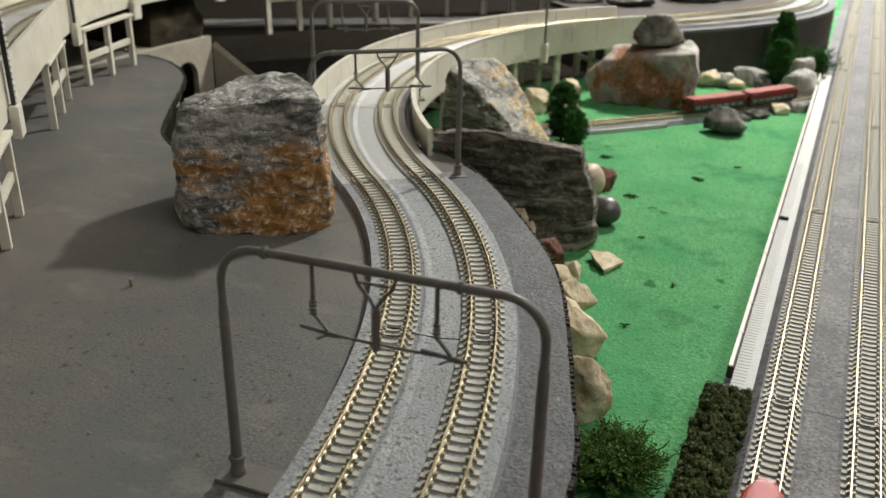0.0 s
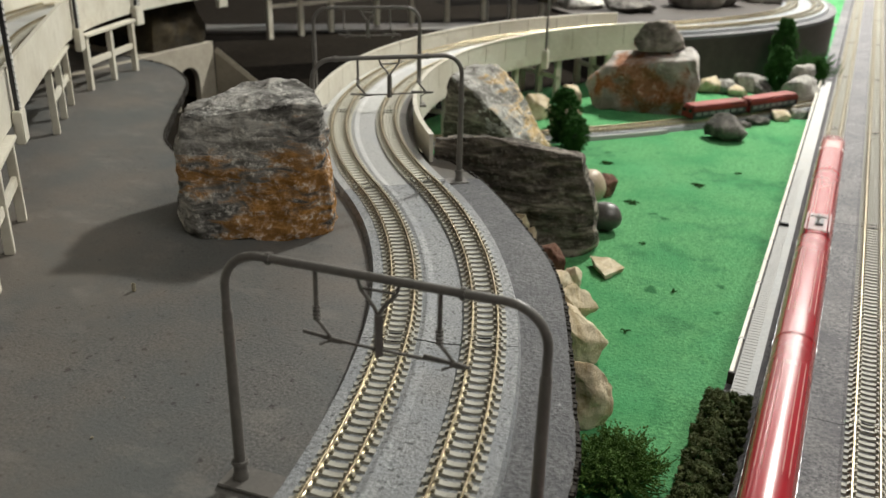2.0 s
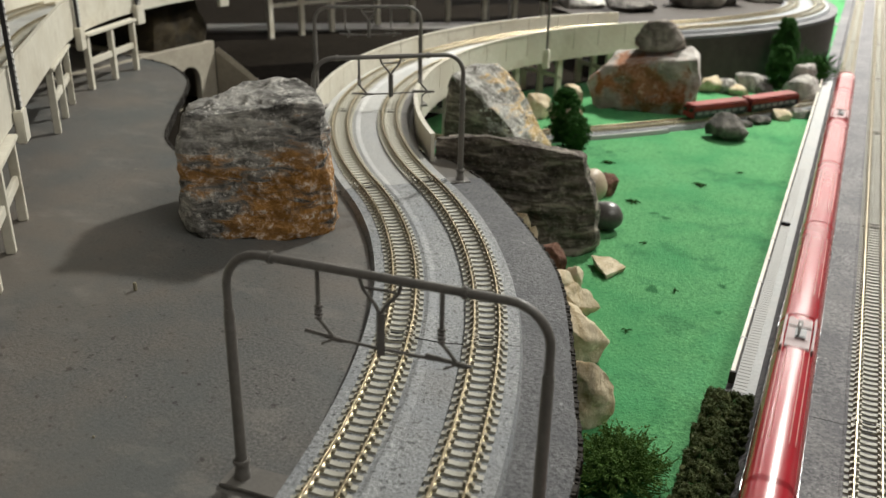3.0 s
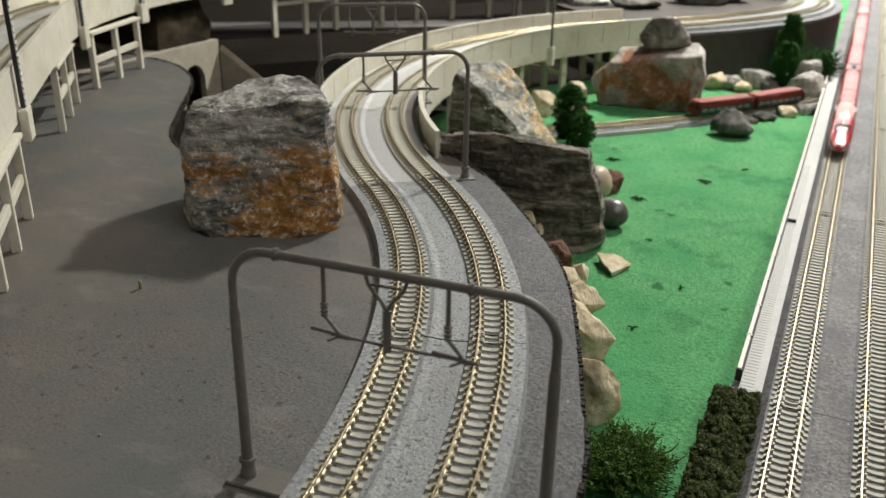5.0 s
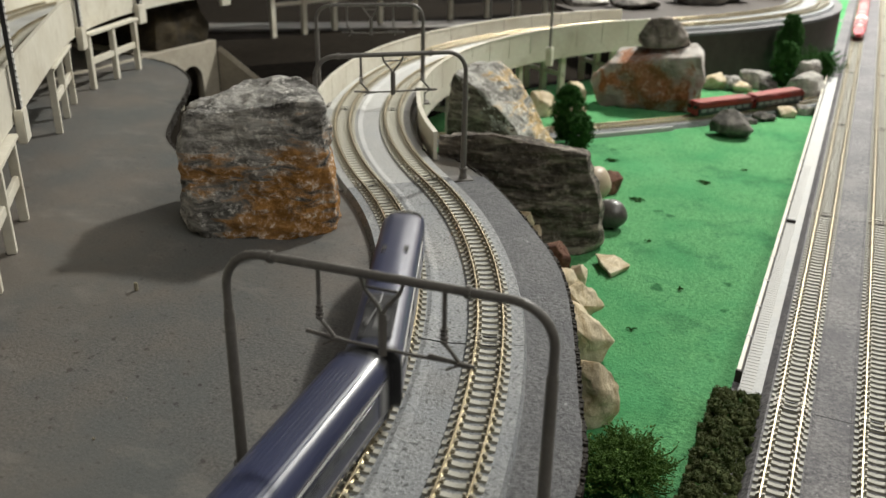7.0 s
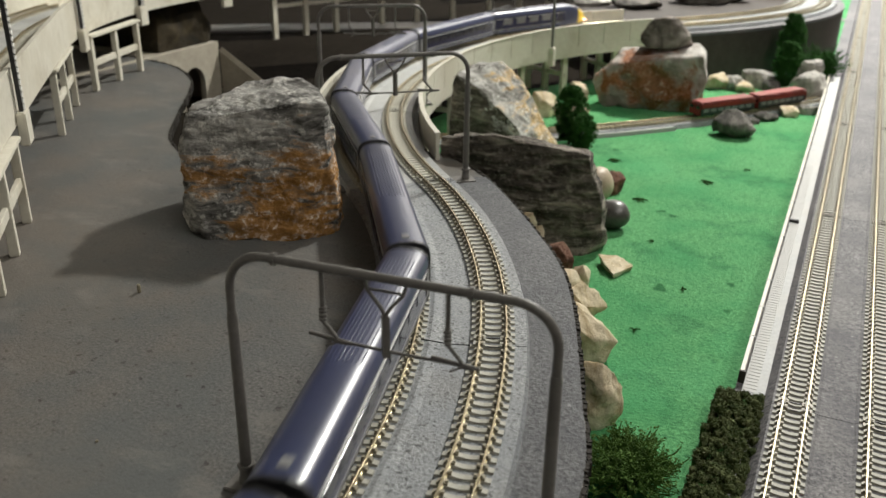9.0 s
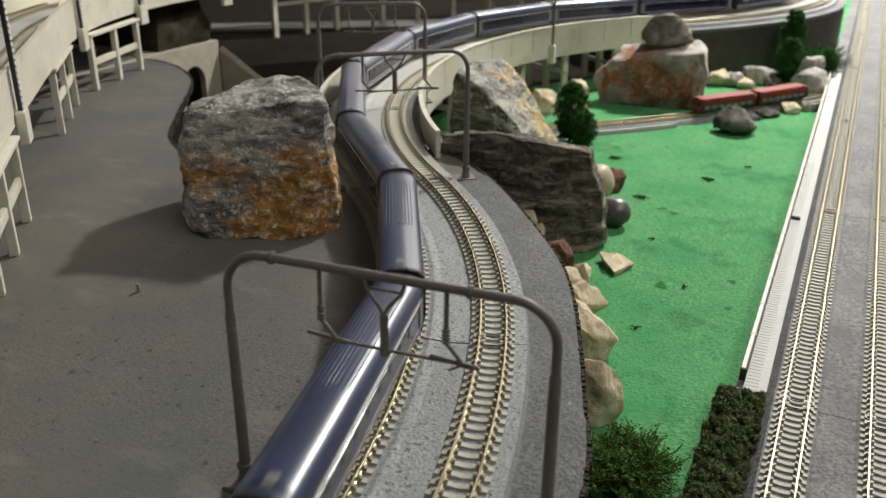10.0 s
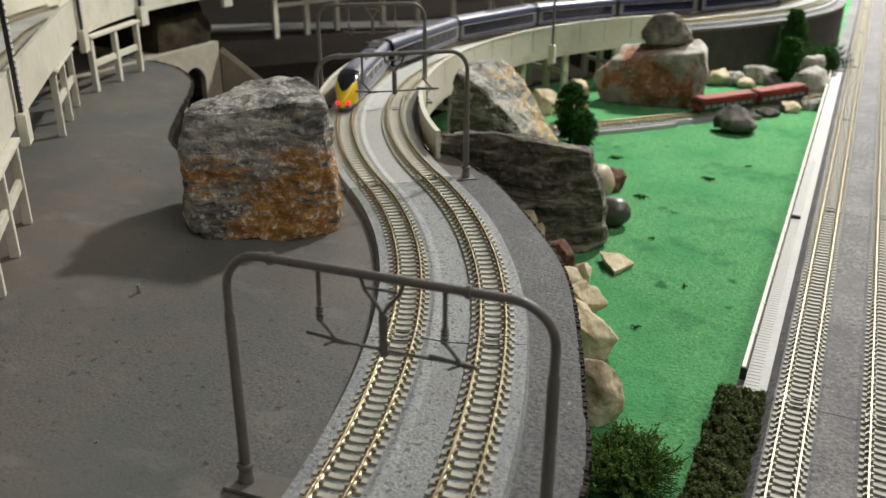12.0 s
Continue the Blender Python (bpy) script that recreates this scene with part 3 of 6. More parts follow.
def grey_board():
    right = [(-0.035, -0.3), (-0.0415, 0.10), (-0.0469, 0.1943), (-0.0614, 0.2451), (-0.0925, 0.3266), (-0.1255, 0.3774), (-0.1716, 0.4337), (-0.205, 0.462)]
    back = [(-0.245, 0.475), (-0.30, 0.43), (-0.345, 0.395), (-0.385, 0.414), (-0.42, 0.46), (-0.4554, 0.5133), (-0.4842, 0.5527), (-0.5201, 0.5824), (-0.5518, 0.597), (-0.60, 0.6058)]
    line = smooth_line(right, 8) + smooth_line(back, 8)
    outline = line + [(-1.6, 0.66), (-4.3, 0.66), (-4.3, -0.7), (-0.02, -0.7), (-0.02, -0.32)]
    top = thing("grey_board", "grey painted foam board with a dark corrugated cut edge", "base board", kind="structure")
    part("board_top", prism(outline, -0.0045, 0.0), M["board"], top)
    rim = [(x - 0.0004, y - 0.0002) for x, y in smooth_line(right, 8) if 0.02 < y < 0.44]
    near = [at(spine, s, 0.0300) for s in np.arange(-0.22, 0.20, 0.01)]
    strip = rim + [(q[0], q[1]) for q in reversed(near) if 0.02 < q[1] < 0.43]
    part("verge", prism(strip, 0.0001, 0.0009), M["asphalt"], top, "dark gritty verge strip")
    inner = [(x - 0.012, y - 0.004) for x, y in line] + [(-1.6, 0.65), (-4.28, 0.65), (-4.28, -0.68), (-0.05, -0.68), (-0.05, -0.34)]
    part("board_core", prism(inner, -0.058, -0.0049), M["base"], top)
    # the corrugated layer under the paint: small upright flutes along the cut
    b = bmesh.new()
    rnd = random.Random(4)
    for (xa, ya), (xb, yb) in zip(line[:-1], line[1:]):
        d = math.hypot(xb - xa, yb - ya)
        if d < 1e-6 or ya < 0.05:
            continue
        n = max(1, int(d / 0.0014))
        for i in range(n):
            t = (i + 0.5) / n
            x, y = xa + (xb - xa) * t, ya + (yb - ya) * t
            r = rnd.uniform(0.0004, 0.0008)
            box(-r, r, -0.0010, 0.0005, -0.0044, 0.0005 + rnd.uniform(-0.0006, 0.0006), bm=b, m=pose(x + rnd.uniform(-0.0004, 0.0004), y, 0, 0, 0, math.degrees(math.atan2(yb - ya, xb - xa)) + rnd.uniform(-25, 25)))
    part("corrugated_edge", b, M["corr"], top, "dark torn corrugated edge", kind="stuff")


grey_board()


def track_bank():
    """The raised strip that carries the straight line, its walkway and low wall."""
    tagged(link("track_base", box(-0.0210, 0.10, -2.4, 4.4, -0.058, -0.0482), M["ballast_dark"]), "grey raised strip under the straight double track", "base board", kind="structure")
    tagged(link("walkway", box(-0.0180, -0.0083, 0.352, 1.075, -0.0482, -0.0474), M["concrete"]), "pale concrete walkway beside the straight track", "walkway", kind="structure")
    bm = box(-0.0178, -0.0122, -0.0013, 0.0013, -0.0474, -0.0472)
    me = bpy.data.meshes.new("plank")
    bm.to_mesh(me)
    bm.free()
    me.materials.append(M["concrete"])
    walkway = bpy.data.objects["walkway"]
    for i in range(120):
        o = new("plank", me)
        o.parent = walkway
        o.location = (0, 0.355 + 0.0030 * i, 0)
    wall = thing("low_wall", "low cream plastic wall of short panels beside the track", "wall")
    n = 21
    for i in range(n):
        y = 0.362 + 0.035 * i
        b = box(-0.0205, -0.0188, y, y + 0.0343, -0.0482, -0.0420, 0.0003)
        part("panel", b, M["cream"], wall)
        part("inner_face", box(-0.0187, -0.0181, y + 0.001, y + 0.0330, -0.0482, -0.0432), M["fascia"], wall, "brown inner face")
        part("joint_post", box(-0.0208, -0.0180, y - 0.0008, y + 0.0006, -0.0482, -0.0422), M["fascia"] if i == 0 else M["concrete"], wall)


track_bank()
tagged(link("wall_bracket", box(-0.0186, -0.0125, 0.5768, 0.5792, -0.0474, -0.0452, 0.0003), M["black"]), "small dark bracket across the pale walkway", "bracket")

# ---- track pieces ----
RAIL = ((-0.0007, 0.0), (0.0007, 0.0), (0.0007, 0.0003), (0.0002, 0.0006), (0.0002, 0.0014), (0.00034, 0.0015), (0.00034, 0.0020), (0.0002, 0.0021), (-0.0002, 0.0021), (-0.00034, 0.0020), (-0.00034, 0.0015), (-0.0002, 0.0014), (-0.0002, 0.0006), (-0.0007, 0.0003))
BED = 0.0040     # top of the ballast over the base of the roadbed
BED_PROFILE = ((-0.0305, 0), (0.0305, 0), (0.0290, 0.0040), (0.0088, 0.0040), (0.0078, 0.0032), (-0.0030, 0.0036), (-0.0056, 0.0043), (-0.0064, 0.0044), (-0.0080, 0.0040), (-0.0290, 0.0040))
FLAT_PROFILE = ((-0.029, 0), (0.029, 0), (0.0255, 0.0040), (0.0078, 0.0040), (0.0068, 0.0036), (-0.0068, 0.0036), (-0.0078, 0.0040), (-0.0255, 0.0040))
PITCH = 0.00455


def sleeper_mesh(top, fixing):
    b = bmesh.new()
    w, l = 0.00122, 0.0081
    xs = (-l, -0.0037, 0, 0.0037, l)
    zs = (0.00070, 0.00105, 0.00055, 0.00105, 0.00070)
    rows = []
    for x, z in zip(xs, zs):
        rows.append([b.verts.new((x, y, zz)) for y, zz in ((-w, -0.0006), (-w * 0.8, z), (w * 0.8, z), (w, -0.0006))])
    for u, v in zip(rows[:-1], rows[1:]):
        for k in range(3):
            b.faces.new((u[k], u[k + 1], v[k + 1], v[k]))
    b.faces.new(rows[0])
    b.faces.new(rows[-1])
    n = len(b.faces)
    for x in (-0.00580, -0.00380, 0.00380, 0.00580):
        box(x - 0.00062, x + 0.00062, -0.0008, 0.0008, 0.0006, 0.0018, bm=b)
        k = 0.00025 if abs(x) > 0.0048 else -0.00025
        x -= math.copysign(k, x)
        box(x - 0.0004, x + 0.0004, -0.00055, 0.00055, 0.0018, 0.00225, bm=b)
    b.faces.ensure_lookup_table()
    bmesh.ops.recalc_face_normals(b, faces=b.faces[:])
    for f in b.faces[n:]:
        f.material_index = 1
    me = bpy.data.meshes.new("sleeper")
    b.to_mesh(me)
    b.free()
    me.materials.append(M[top])
    me.materials.append(M[fixing])
    return me


SLEEPER, PALE_SLEEPER = sleeper_mesh("sleeper", "clip"), sleeper_mesh("sleeper_pale_sheen", "clip_pale_sheen")


def track_section(line, s0, s1, z, profile, label, single, group, bed="ballast", offsets=(-0.0165, 0.0165)):
    """One plastic roadbed piece with its rails, joiners and sleepers."""
    t = thing("track_section", label, "model track", group)
    tie = PALE_SLEEPER if bed.startswith("slab") else SLEEPER
    e = 0.0002
    part("roadbed", sweep(line, profile, s0 + e, s1 - e, dz=z), M[bed], t)
    for o in offsets:
        for g in (-0.0048, 0.0048):
            part("rail", sweep(line, [(o + g + u, v) for u, v in RAIL], s0 + e, s1 - e, dz=z + BED + 0.0009), M["rail"], t)
            b = sweep(line, [(o + g + u, v) for u, v in ((-0.0012, 0), (0.0012, 0), (0.0009, 0.0011), (-0.0009, 0.0011))], s0 + e, s0 + 0.0055, dz=z + BED + 0.0006)
            part("rail_joiner", b, M["clip"], t)
            b = bmesh.new()
            for side in (-1, 1):
                for da, db in ((0.0008, 0.0036), (-0.0036, -0.0008)):
                    q = o + g + side * 0.0017
                    sweep(line, ((q - 0.0005, 0.0), (q + 0.0005, 0.0), (q + 0.0004, 0.0013), (q - 0.0004, 0.0013)), s0 + da, s0 + db, step=0.003, bm=b, dz=z + BED + 0.0006)
            part("joint_clip", b, M["sleeper"] if bed != "ballast_dark" else M["clip"], t, "" if bed != "ballast_dark" else "brownish joint clip")
        # thin dark frame of the joint between the rails
        b = bmesh.new()
        for da in (-0.0030, 0.0030):
            sweep(line, ((o - 0.0034, 0.0), (o + 0.0034, 0.0), (o + 0.0034, 0.0011), (o - 0.0034, 0.0011)), s0 + da - 0.00012, s0 + da + 0.00012, step=0.003, bm=b, dz=z + BED)
        part("joint_gap", b, M["black"], t)
    n = int(round((s1 - s0) / PITCH))
    rest = bmesh.new()
    for o in offsets:
        for i in range(n):
            s = s0 + (s1 - s0) * (i + 0.5) / n
            p_ = at(line, s, o, z + BED)
            m = Matrix.Translation(p_) @ pose(0, 0, 0, 0, 0, math.degrees(line(s)[2]))
            if single:
                ob = new("sleeper", tie)
                ob.parent, ob.matrix_local = t, m
            else:
                k = len(rest.verts)
                rest.from_mesh(tie)
                rest.verts.ensure_lookup_table()
                for v in rest.verts[k:]:
                    v.co = m @ v.co
    if not single:
        part("sleeper_rest", rest, list(tie.materials), t, kind="stuff")
    else:
        rest.free()
    return t


CURVED = "curved grey-ballasted double model track with brass-coloured rails"
STRAIGHT = "straight grey-ballasted double model track with brass-coloured rails"
# from 0.17 to 0.84 the far sheen is put into paler colours
for a, b_, one in ((-0.162, 0.0, True), (0.0, 0.1768, True), (0.1768, 0.334, True), (0.334, 0.505, True), (0.505, 0.676, True), (0.676, 0.8413, True), (0.8413, 1.03, False), (1.03, 1.22, False), (1.22, 1.45, False), (1.45, 1.75, False), (1.75, 2.0, False), (-0.42, -0.162, False), (-0.68, -0.42, False), (-0.985, -0.68, False)):
    track_section(spine, a, b_, 0.0, BED_PROFILE, CURVED if a < 0.17 else CURVED.replace("grey-ballasted", "sheen-paled ballasted"), one, "curved track sections", "slab_half_sheen" if 0.17 < a < 0.3 else ("slab" if 0.3 < a < 0.84 else "ballast"))
# plain rest of the line, on which the train comes in
tagged(link("roadbed", sweep(spine, BED_PROFILE, -4.3, -0.985, step=0.3), M["ballast"]), "grey ballasted roadbed of the incoming line", "model track")
for k in range(-6, 14):
    y = 0.3427 + 0.2486 * k
    track_section(straight, y, y + 0.2486, -0.0478, FLAT_PROFILE, STRAIGHT, -2 < k < 5, "straight track sections", "ballast_dark")


# ---- the viaduct on which the curve goes on ----
def viaduct():
    v = thing("viaduct", "cream plastic viaduct with solid side walls, carrying the curve", "viaduct")
    S0, S1 = 0.225, 0.835
    part("deck", sweep(spine, ((-0.0362, -0.013), (0.0362, -0.013), (0.0362, -0.0042), (-0.0362, -0.0042)), 0.25, S1), M["cream"], v)
    part("deck_top", sweep(spine, ((-0.033, -0.004), (0.033, -0.004), (0.033, -0.0002), (-0.033, -0.0002)), S0, S1), M["concrete"], v)
    for side, a in ((-1, S0 + 0.0), (1, S0)):
        n = 16
        for i in range(n):
            s0, s1 = a + (S1 - a) * i / n, a + (S1 - a) * (i + 1) / n - 0.0006
            lo = -0.0002 if s0 < 0.255 else -0.0145
            o = side * 0.0350
            part("wall_panel", sweep(spine, ((o - 0.0011, lo), (o + 0.0011, lo), (o + 0.0011, 0.0160), (o + 0.0015, 0.0162), (o + 0.0015, 0.0172), (o - 0.0015, 0.0172), (o - 0.0015, 0.0162), (o - 0.0011, 0.0160)), s0, s1), M["cream"], v)
    for s in (0.40, 0.50, 0.575, 0.64, 0.71, 0.785):
        x, y, h = spine(s)
        m = pose(x, y, 0, 0, 0, math.degrees(h))
        for dx in (-0.027, 0.0, 0.027):
            part("pier", box(dx - 0.0022, dx + 0.0022, -0.0035, 0.0035, GREEN if dx > -0.02 else -0.058, -0.0135, 0.0004, m=m), M["cream"], v)
        part("cross_beam", box(-0.031, 0.031, -0.0015, 0.0015, -0.036, -0.032, m=m), M["cream"], v)
    return v


viaduct()


def embankment():
    """Where the viaduct ends the line runs on a high board with a brown front."""
    S0, S1 = 0.8352, 1.62
    e = thing("embankment", "high curved board with a dark brown front and pale edge", "embankment", kind="structure")
    part("front", sweep(spine, ((0.036, -0.0578), (0.040, -0.0578), (0.040, -0.0030), (0.036, -0.0030)), S0, S1, 0.012), M["fascia"], e)
    part("edge_strip", sweep(spine, ((0.0310, -0.0028), (0.0408, -0.0028), (0.0408, 0.0004), (0.0310, 0.0004)), S0, S1, 0.012), M["ballast_dark"], e, "grey edge strip")
    part("top", sweep(spine, ((-0.20, -0.006), (0.0355, -0.006), (0.0308, -0.0003), (-0.20, -0.0003)), S0, S1, 0.012), M["fascia"], e)
    part("end", sweep(spine, ((-0.08, -0.0578), (0.0358, -0.0578), (0.0358, -0.0062), (-0.08, -0.0062)), S0, S0 + 0.004), M["fascia"], e)


embankment()


# ---- catenary gantries ----
def gantry(m, width, group="catenary gantries", height=0.0722):
    g = thing("catenary_gantry", "grey plastic catenary portal bridging the double track", "catenary gantry", group, m)
    w, r = width / 2, 0.0105
    low = height * 0.76
    arch = [(-w, 0, low)]
    for k in range(9):
        a = math.pi - k * math.pi / 16
        arch.append((-w + r + r * math.cos(a), 0, height - r + r * math.sin(a)))
    for k in range(9):
        a = math.pi / 2 - k * math.pi / 16
        arch.append((w - r + r * math.cos(a), 0, height - r + r * math.sin(a)))
    arch.append((w, 0, low))
    part("arch", tube(arch, 0.00118, 12), M["gantry"], g, smooth=True)
    for x in (-w, w):
        part("post", tube([(x, 0, 0.0045), (x, 0, 0.02), (x, 0, low - 0.001), (x, 0, low + 0.0005)], [0.0017, 0.00165, 0.0015, 0.0013], 12), M["gantry"], g, smooth=True)
        b = tube([(x, 0, 0.0012), (x, 0, 0.0030), (x, 0, 0.0034), (x, 0, 0.0062), (x, 0, 0.0066), (x, 0, 0.0076)], [0.0024, 0.0024, 0.0021, 0.0021, 0.0026, 0.0024], 12)
        part("socket", b, M["gantry"], g, smooth=True)
    part("base_plate", box(-w - 0.005, w + 0.005, -0.0052, 0.0052, -0.0001, 0.0014, 0.0003), M["gantry"], g)
    for x in (-w * 0.57, w * 0.43):
        part("collar", tube([(x * 1.2 - 0.0006, 0, height), (x * 1.2 + 0.0006, 0, height)], 0.0017, 10), M["gantry"], g)
    # centre drop post with its Y bracket
    zt = height - 0.0008
    b = tube([(0.0005, 0, zt - 0.0205), (0.0005, 0, zt - 0.009)], 0.00125, 4)
    for sx in (-1, 1):
        tube([(0.0005, 0, zt - 0.0092), (0.0005 + sx * 0.0014, 0, zt - 0.0068), (0.0005 + sx * 0.0046, 0, zt - 0.0030), (0.0005 + sx * 0.0056, 0, zt)], 0.0005, 6, bm=b)
    tube([(-0.0036, 0, zt - 0.0026), (0.0046, 0, zt - 0.0026)], 0.0004, 6, bm=b)
    part("centre_bracket", b, M["gantry"], g)
    zb = zt - 0.0185
    for sx, x in ((-1, -0.0165), (1, 0.0165)):
        part("hanger", tube([(x, 0, zt), (x, 0, zt - 0.0105)], 0.00062, 8), M["gantry"], g)
        b = bmesh.new()
        for i in range(4):
            tube([(x, 0, zt - 0.0098 - 0.0011 * i), (x, 0, zt - 0.0104 - 0.0011 * i)], 0.0011 - 0.0001 * (i % 2), 8, bm=b)
        tube([(x, 0, zt - 0.0138), (x + 0.0010, 0, zt - 0.0148), (x + 0.0038, 0, zb + 0.0004)], 0.0005, 6, bm=b)
        part("insulator", b, M["gantry"], g)
        b = tube([(x - 0.0040, 0, zb + 0.0006), (x + 0.008, 0, zb - 0.0003)], 0.00055, 6)
        box(x + 0.0030, x + 0.0070, -0.0006, 0.0006, zb - 0.0008, zb + 0.0002, 0.0001, bm=b)
        tube([(x + 0.0040, 0, zb - 0.0005), (x + 0.001, -0.0010, zb - 0.0018)], 0.00035, 6, bm=b)
        part("steady_arm", b, M["gantry"], g)
    part("cross_arm", tube([(-0.0150, 0, zb - 0.0001), (0.0005, 0, zb - 0.0004), (0.0225, 0, zb - 0.0001)], 0.00045, 6), M["gantry"], g)
    return g


gantry(pose(-0.0914, 0.1632, 0, 0, 0, math.degrees(0.0834)), 0.0863, height=0.0728)
gantry(pose(-0.2168, 0.4035, 0, 0, 0, math.degrees(0.70)), 0.081)
gantry(pose(-0.3155, 0.5550, -0.0002, 0, 0, math.degrees(0.62)), 0.0765)


def mast(x, y, z, h, label="slim grey plastic catenary mast in a cream bracket"):
    g = thing("catenary_mast", label, "catenary mast", "catenary masts", pose(x, y, z))
    part("post", tube([(0, 0, 0.0), (0, 0, h)], [0.0013, 0.0011], 10), M["gantry"], g, smooth=True)
    part("bracket", box(-0.0030, 0.0030, -0.003, 0.003, -0.014, 0.004, 0.0005), M["cream"], g)


mast(-0.2655, 0.8180, 0.0, 0.075)
mast(-0.3869, 0.9626, -0.03, 0.10)
mast(-0.420, 1.12, -0.03, 0.10)


# ---- the second viaduct on trestles, over the grey board ----
def upper_line(s):
    """The outer edge of the upper viaduct."""
    if s < 0.36:
        return step_arc(-0.257, 0.160, radians(40.3), 0, s)
    x, y, h = step_arc(-0.257, 0.160, radians(40.3), 0, 0.36)
    return step_arc(x, y, h, -2.75, s - 0.36)


def trestle(m, h, label="cream plastic trestle with three legs and a cross bar", legs=(-0.043, 0.0, 0.043), thin=0.0021):
    t = thing("trestle", label, "trestle", "trestles", m)
    for y in legs:
        part("leg", box(-thin, thin, y - thin, y + thin, 0, h, 0.0003), M["cream"], t)
    part("cross_bar", box(-0.0012, 0.0012, legs[0] + thin, legs[-1] - thin, h * 0.46, h * 0.46 + 0.005, 0.0003), M["cream"], t)
    part("cap", box(-0.0035, 0.0035, legs[0] - thin - 0.001, legs[-1] + thin + 0.001, h, h + 0.0022, 0.0003), M["cream"], t)
    return t


def upper_viaduct():
    v = thing("upper_viaduct", "cream plastic viaduct with side walls on trestles", "viaduct")
    S0, S1 = -0.25, 0.95
    part("deck", sweep(upper_line, ((-0.0760, 0.0430), (-0.0018, 0.0430), (-0.0018, 0.0480), (-0.0760, 0.0480)), S0, S1), M["cream"], v)
    cuts = (-0.25, -0.12, 0.0, 0.172, 0.415, 0.535, 0.66, 0.76, 0.85, 0.95)
    for o in (0.0, -0.0770):
        for a, b in zip(cuts[:-1], cuts[1:]):
            part("wall_panel", sweep(upper_line, ((o - 0.0010, 0.0438), (o + 0.0010, 0.0438), (o + 0.0010, 0.0695), (o + 0.0014, 0.0698), (o + 0.0014, 0.0710), (o - 0.0010, 0.0710)), a + 0.0004, b - 0.0004), M["cream"], v)
    for s in cuts[2:7]:
        x, y, h = upper_line(s)
        part("pole_bracket", box(0.0012, 0.0058, -0.0062, 0.0062, 0.0335, 0.0500, 0.0006, m=pose(x, y, 0, 0, 0, math.degrees(h))), M["cream"], v)
    for s in cuts[2:7]:
        x, y, h = upper_line(s)
        p_ = thing("lattice_mast", "black perforated lattice catenary mast on the upper viaduct", "catenary mast", "lattice masts", pose(x, y, 0, 0, 0, math.degrees(h)))
        b = bmesh.new()
        for yy in (-0.0021, 0.0021):
            box(0.0026, 0.0046, yy - 0.0006, yy + 0.0006, 0.0501, 0.135, bm=b)
        part("flange", b, M["black"], p_)
        # white bars stand for the brightness showing through the mast's holes
        b = bmesh.new()
        for i in range(27):
            z = 0.0508 + 0.003 * i
            tube([(0.0046, -0.0012, z), (0.0046, 0.0012, z + 0.0016)], 0.0007, 5, bm=b)
        part("hole_marks", b, M["white"], p_, kind="stuff")
    track_section(upper_line, -0.2, 0.5, 0.0482, ((-0.070, 0), (-0.008, 0), (-0.010, 0.004), (-0.068, 0.004)), "pale double model track on the upper viaduct", False, "upper track sections", "slab", offsets=(-0.0555, -0.0225))


upper_viaduct()
# three-legged trestles under its outer edge, and their inner fellows
LEGS = (-0.041, 0.0, 0.041)
for x, y, turn, pitch in ((-0.3248, 0.2435, 41.8, 0.0415), (-0.4805, 0.4225, 39.8, 0.0390), (-0.5378, 0.5290, 17.0, 0.0376), (-0.205, 0.110, 41.0, 0.0400)):
    for o in (0.0, -0.066):
        a = radians(turn)
        trestle(pose(x + o * math.cos(a), y + o * math.sin(a), 0, 0, 0, turn), 0.0406, legs=(-pitch, 0.0, pitch))


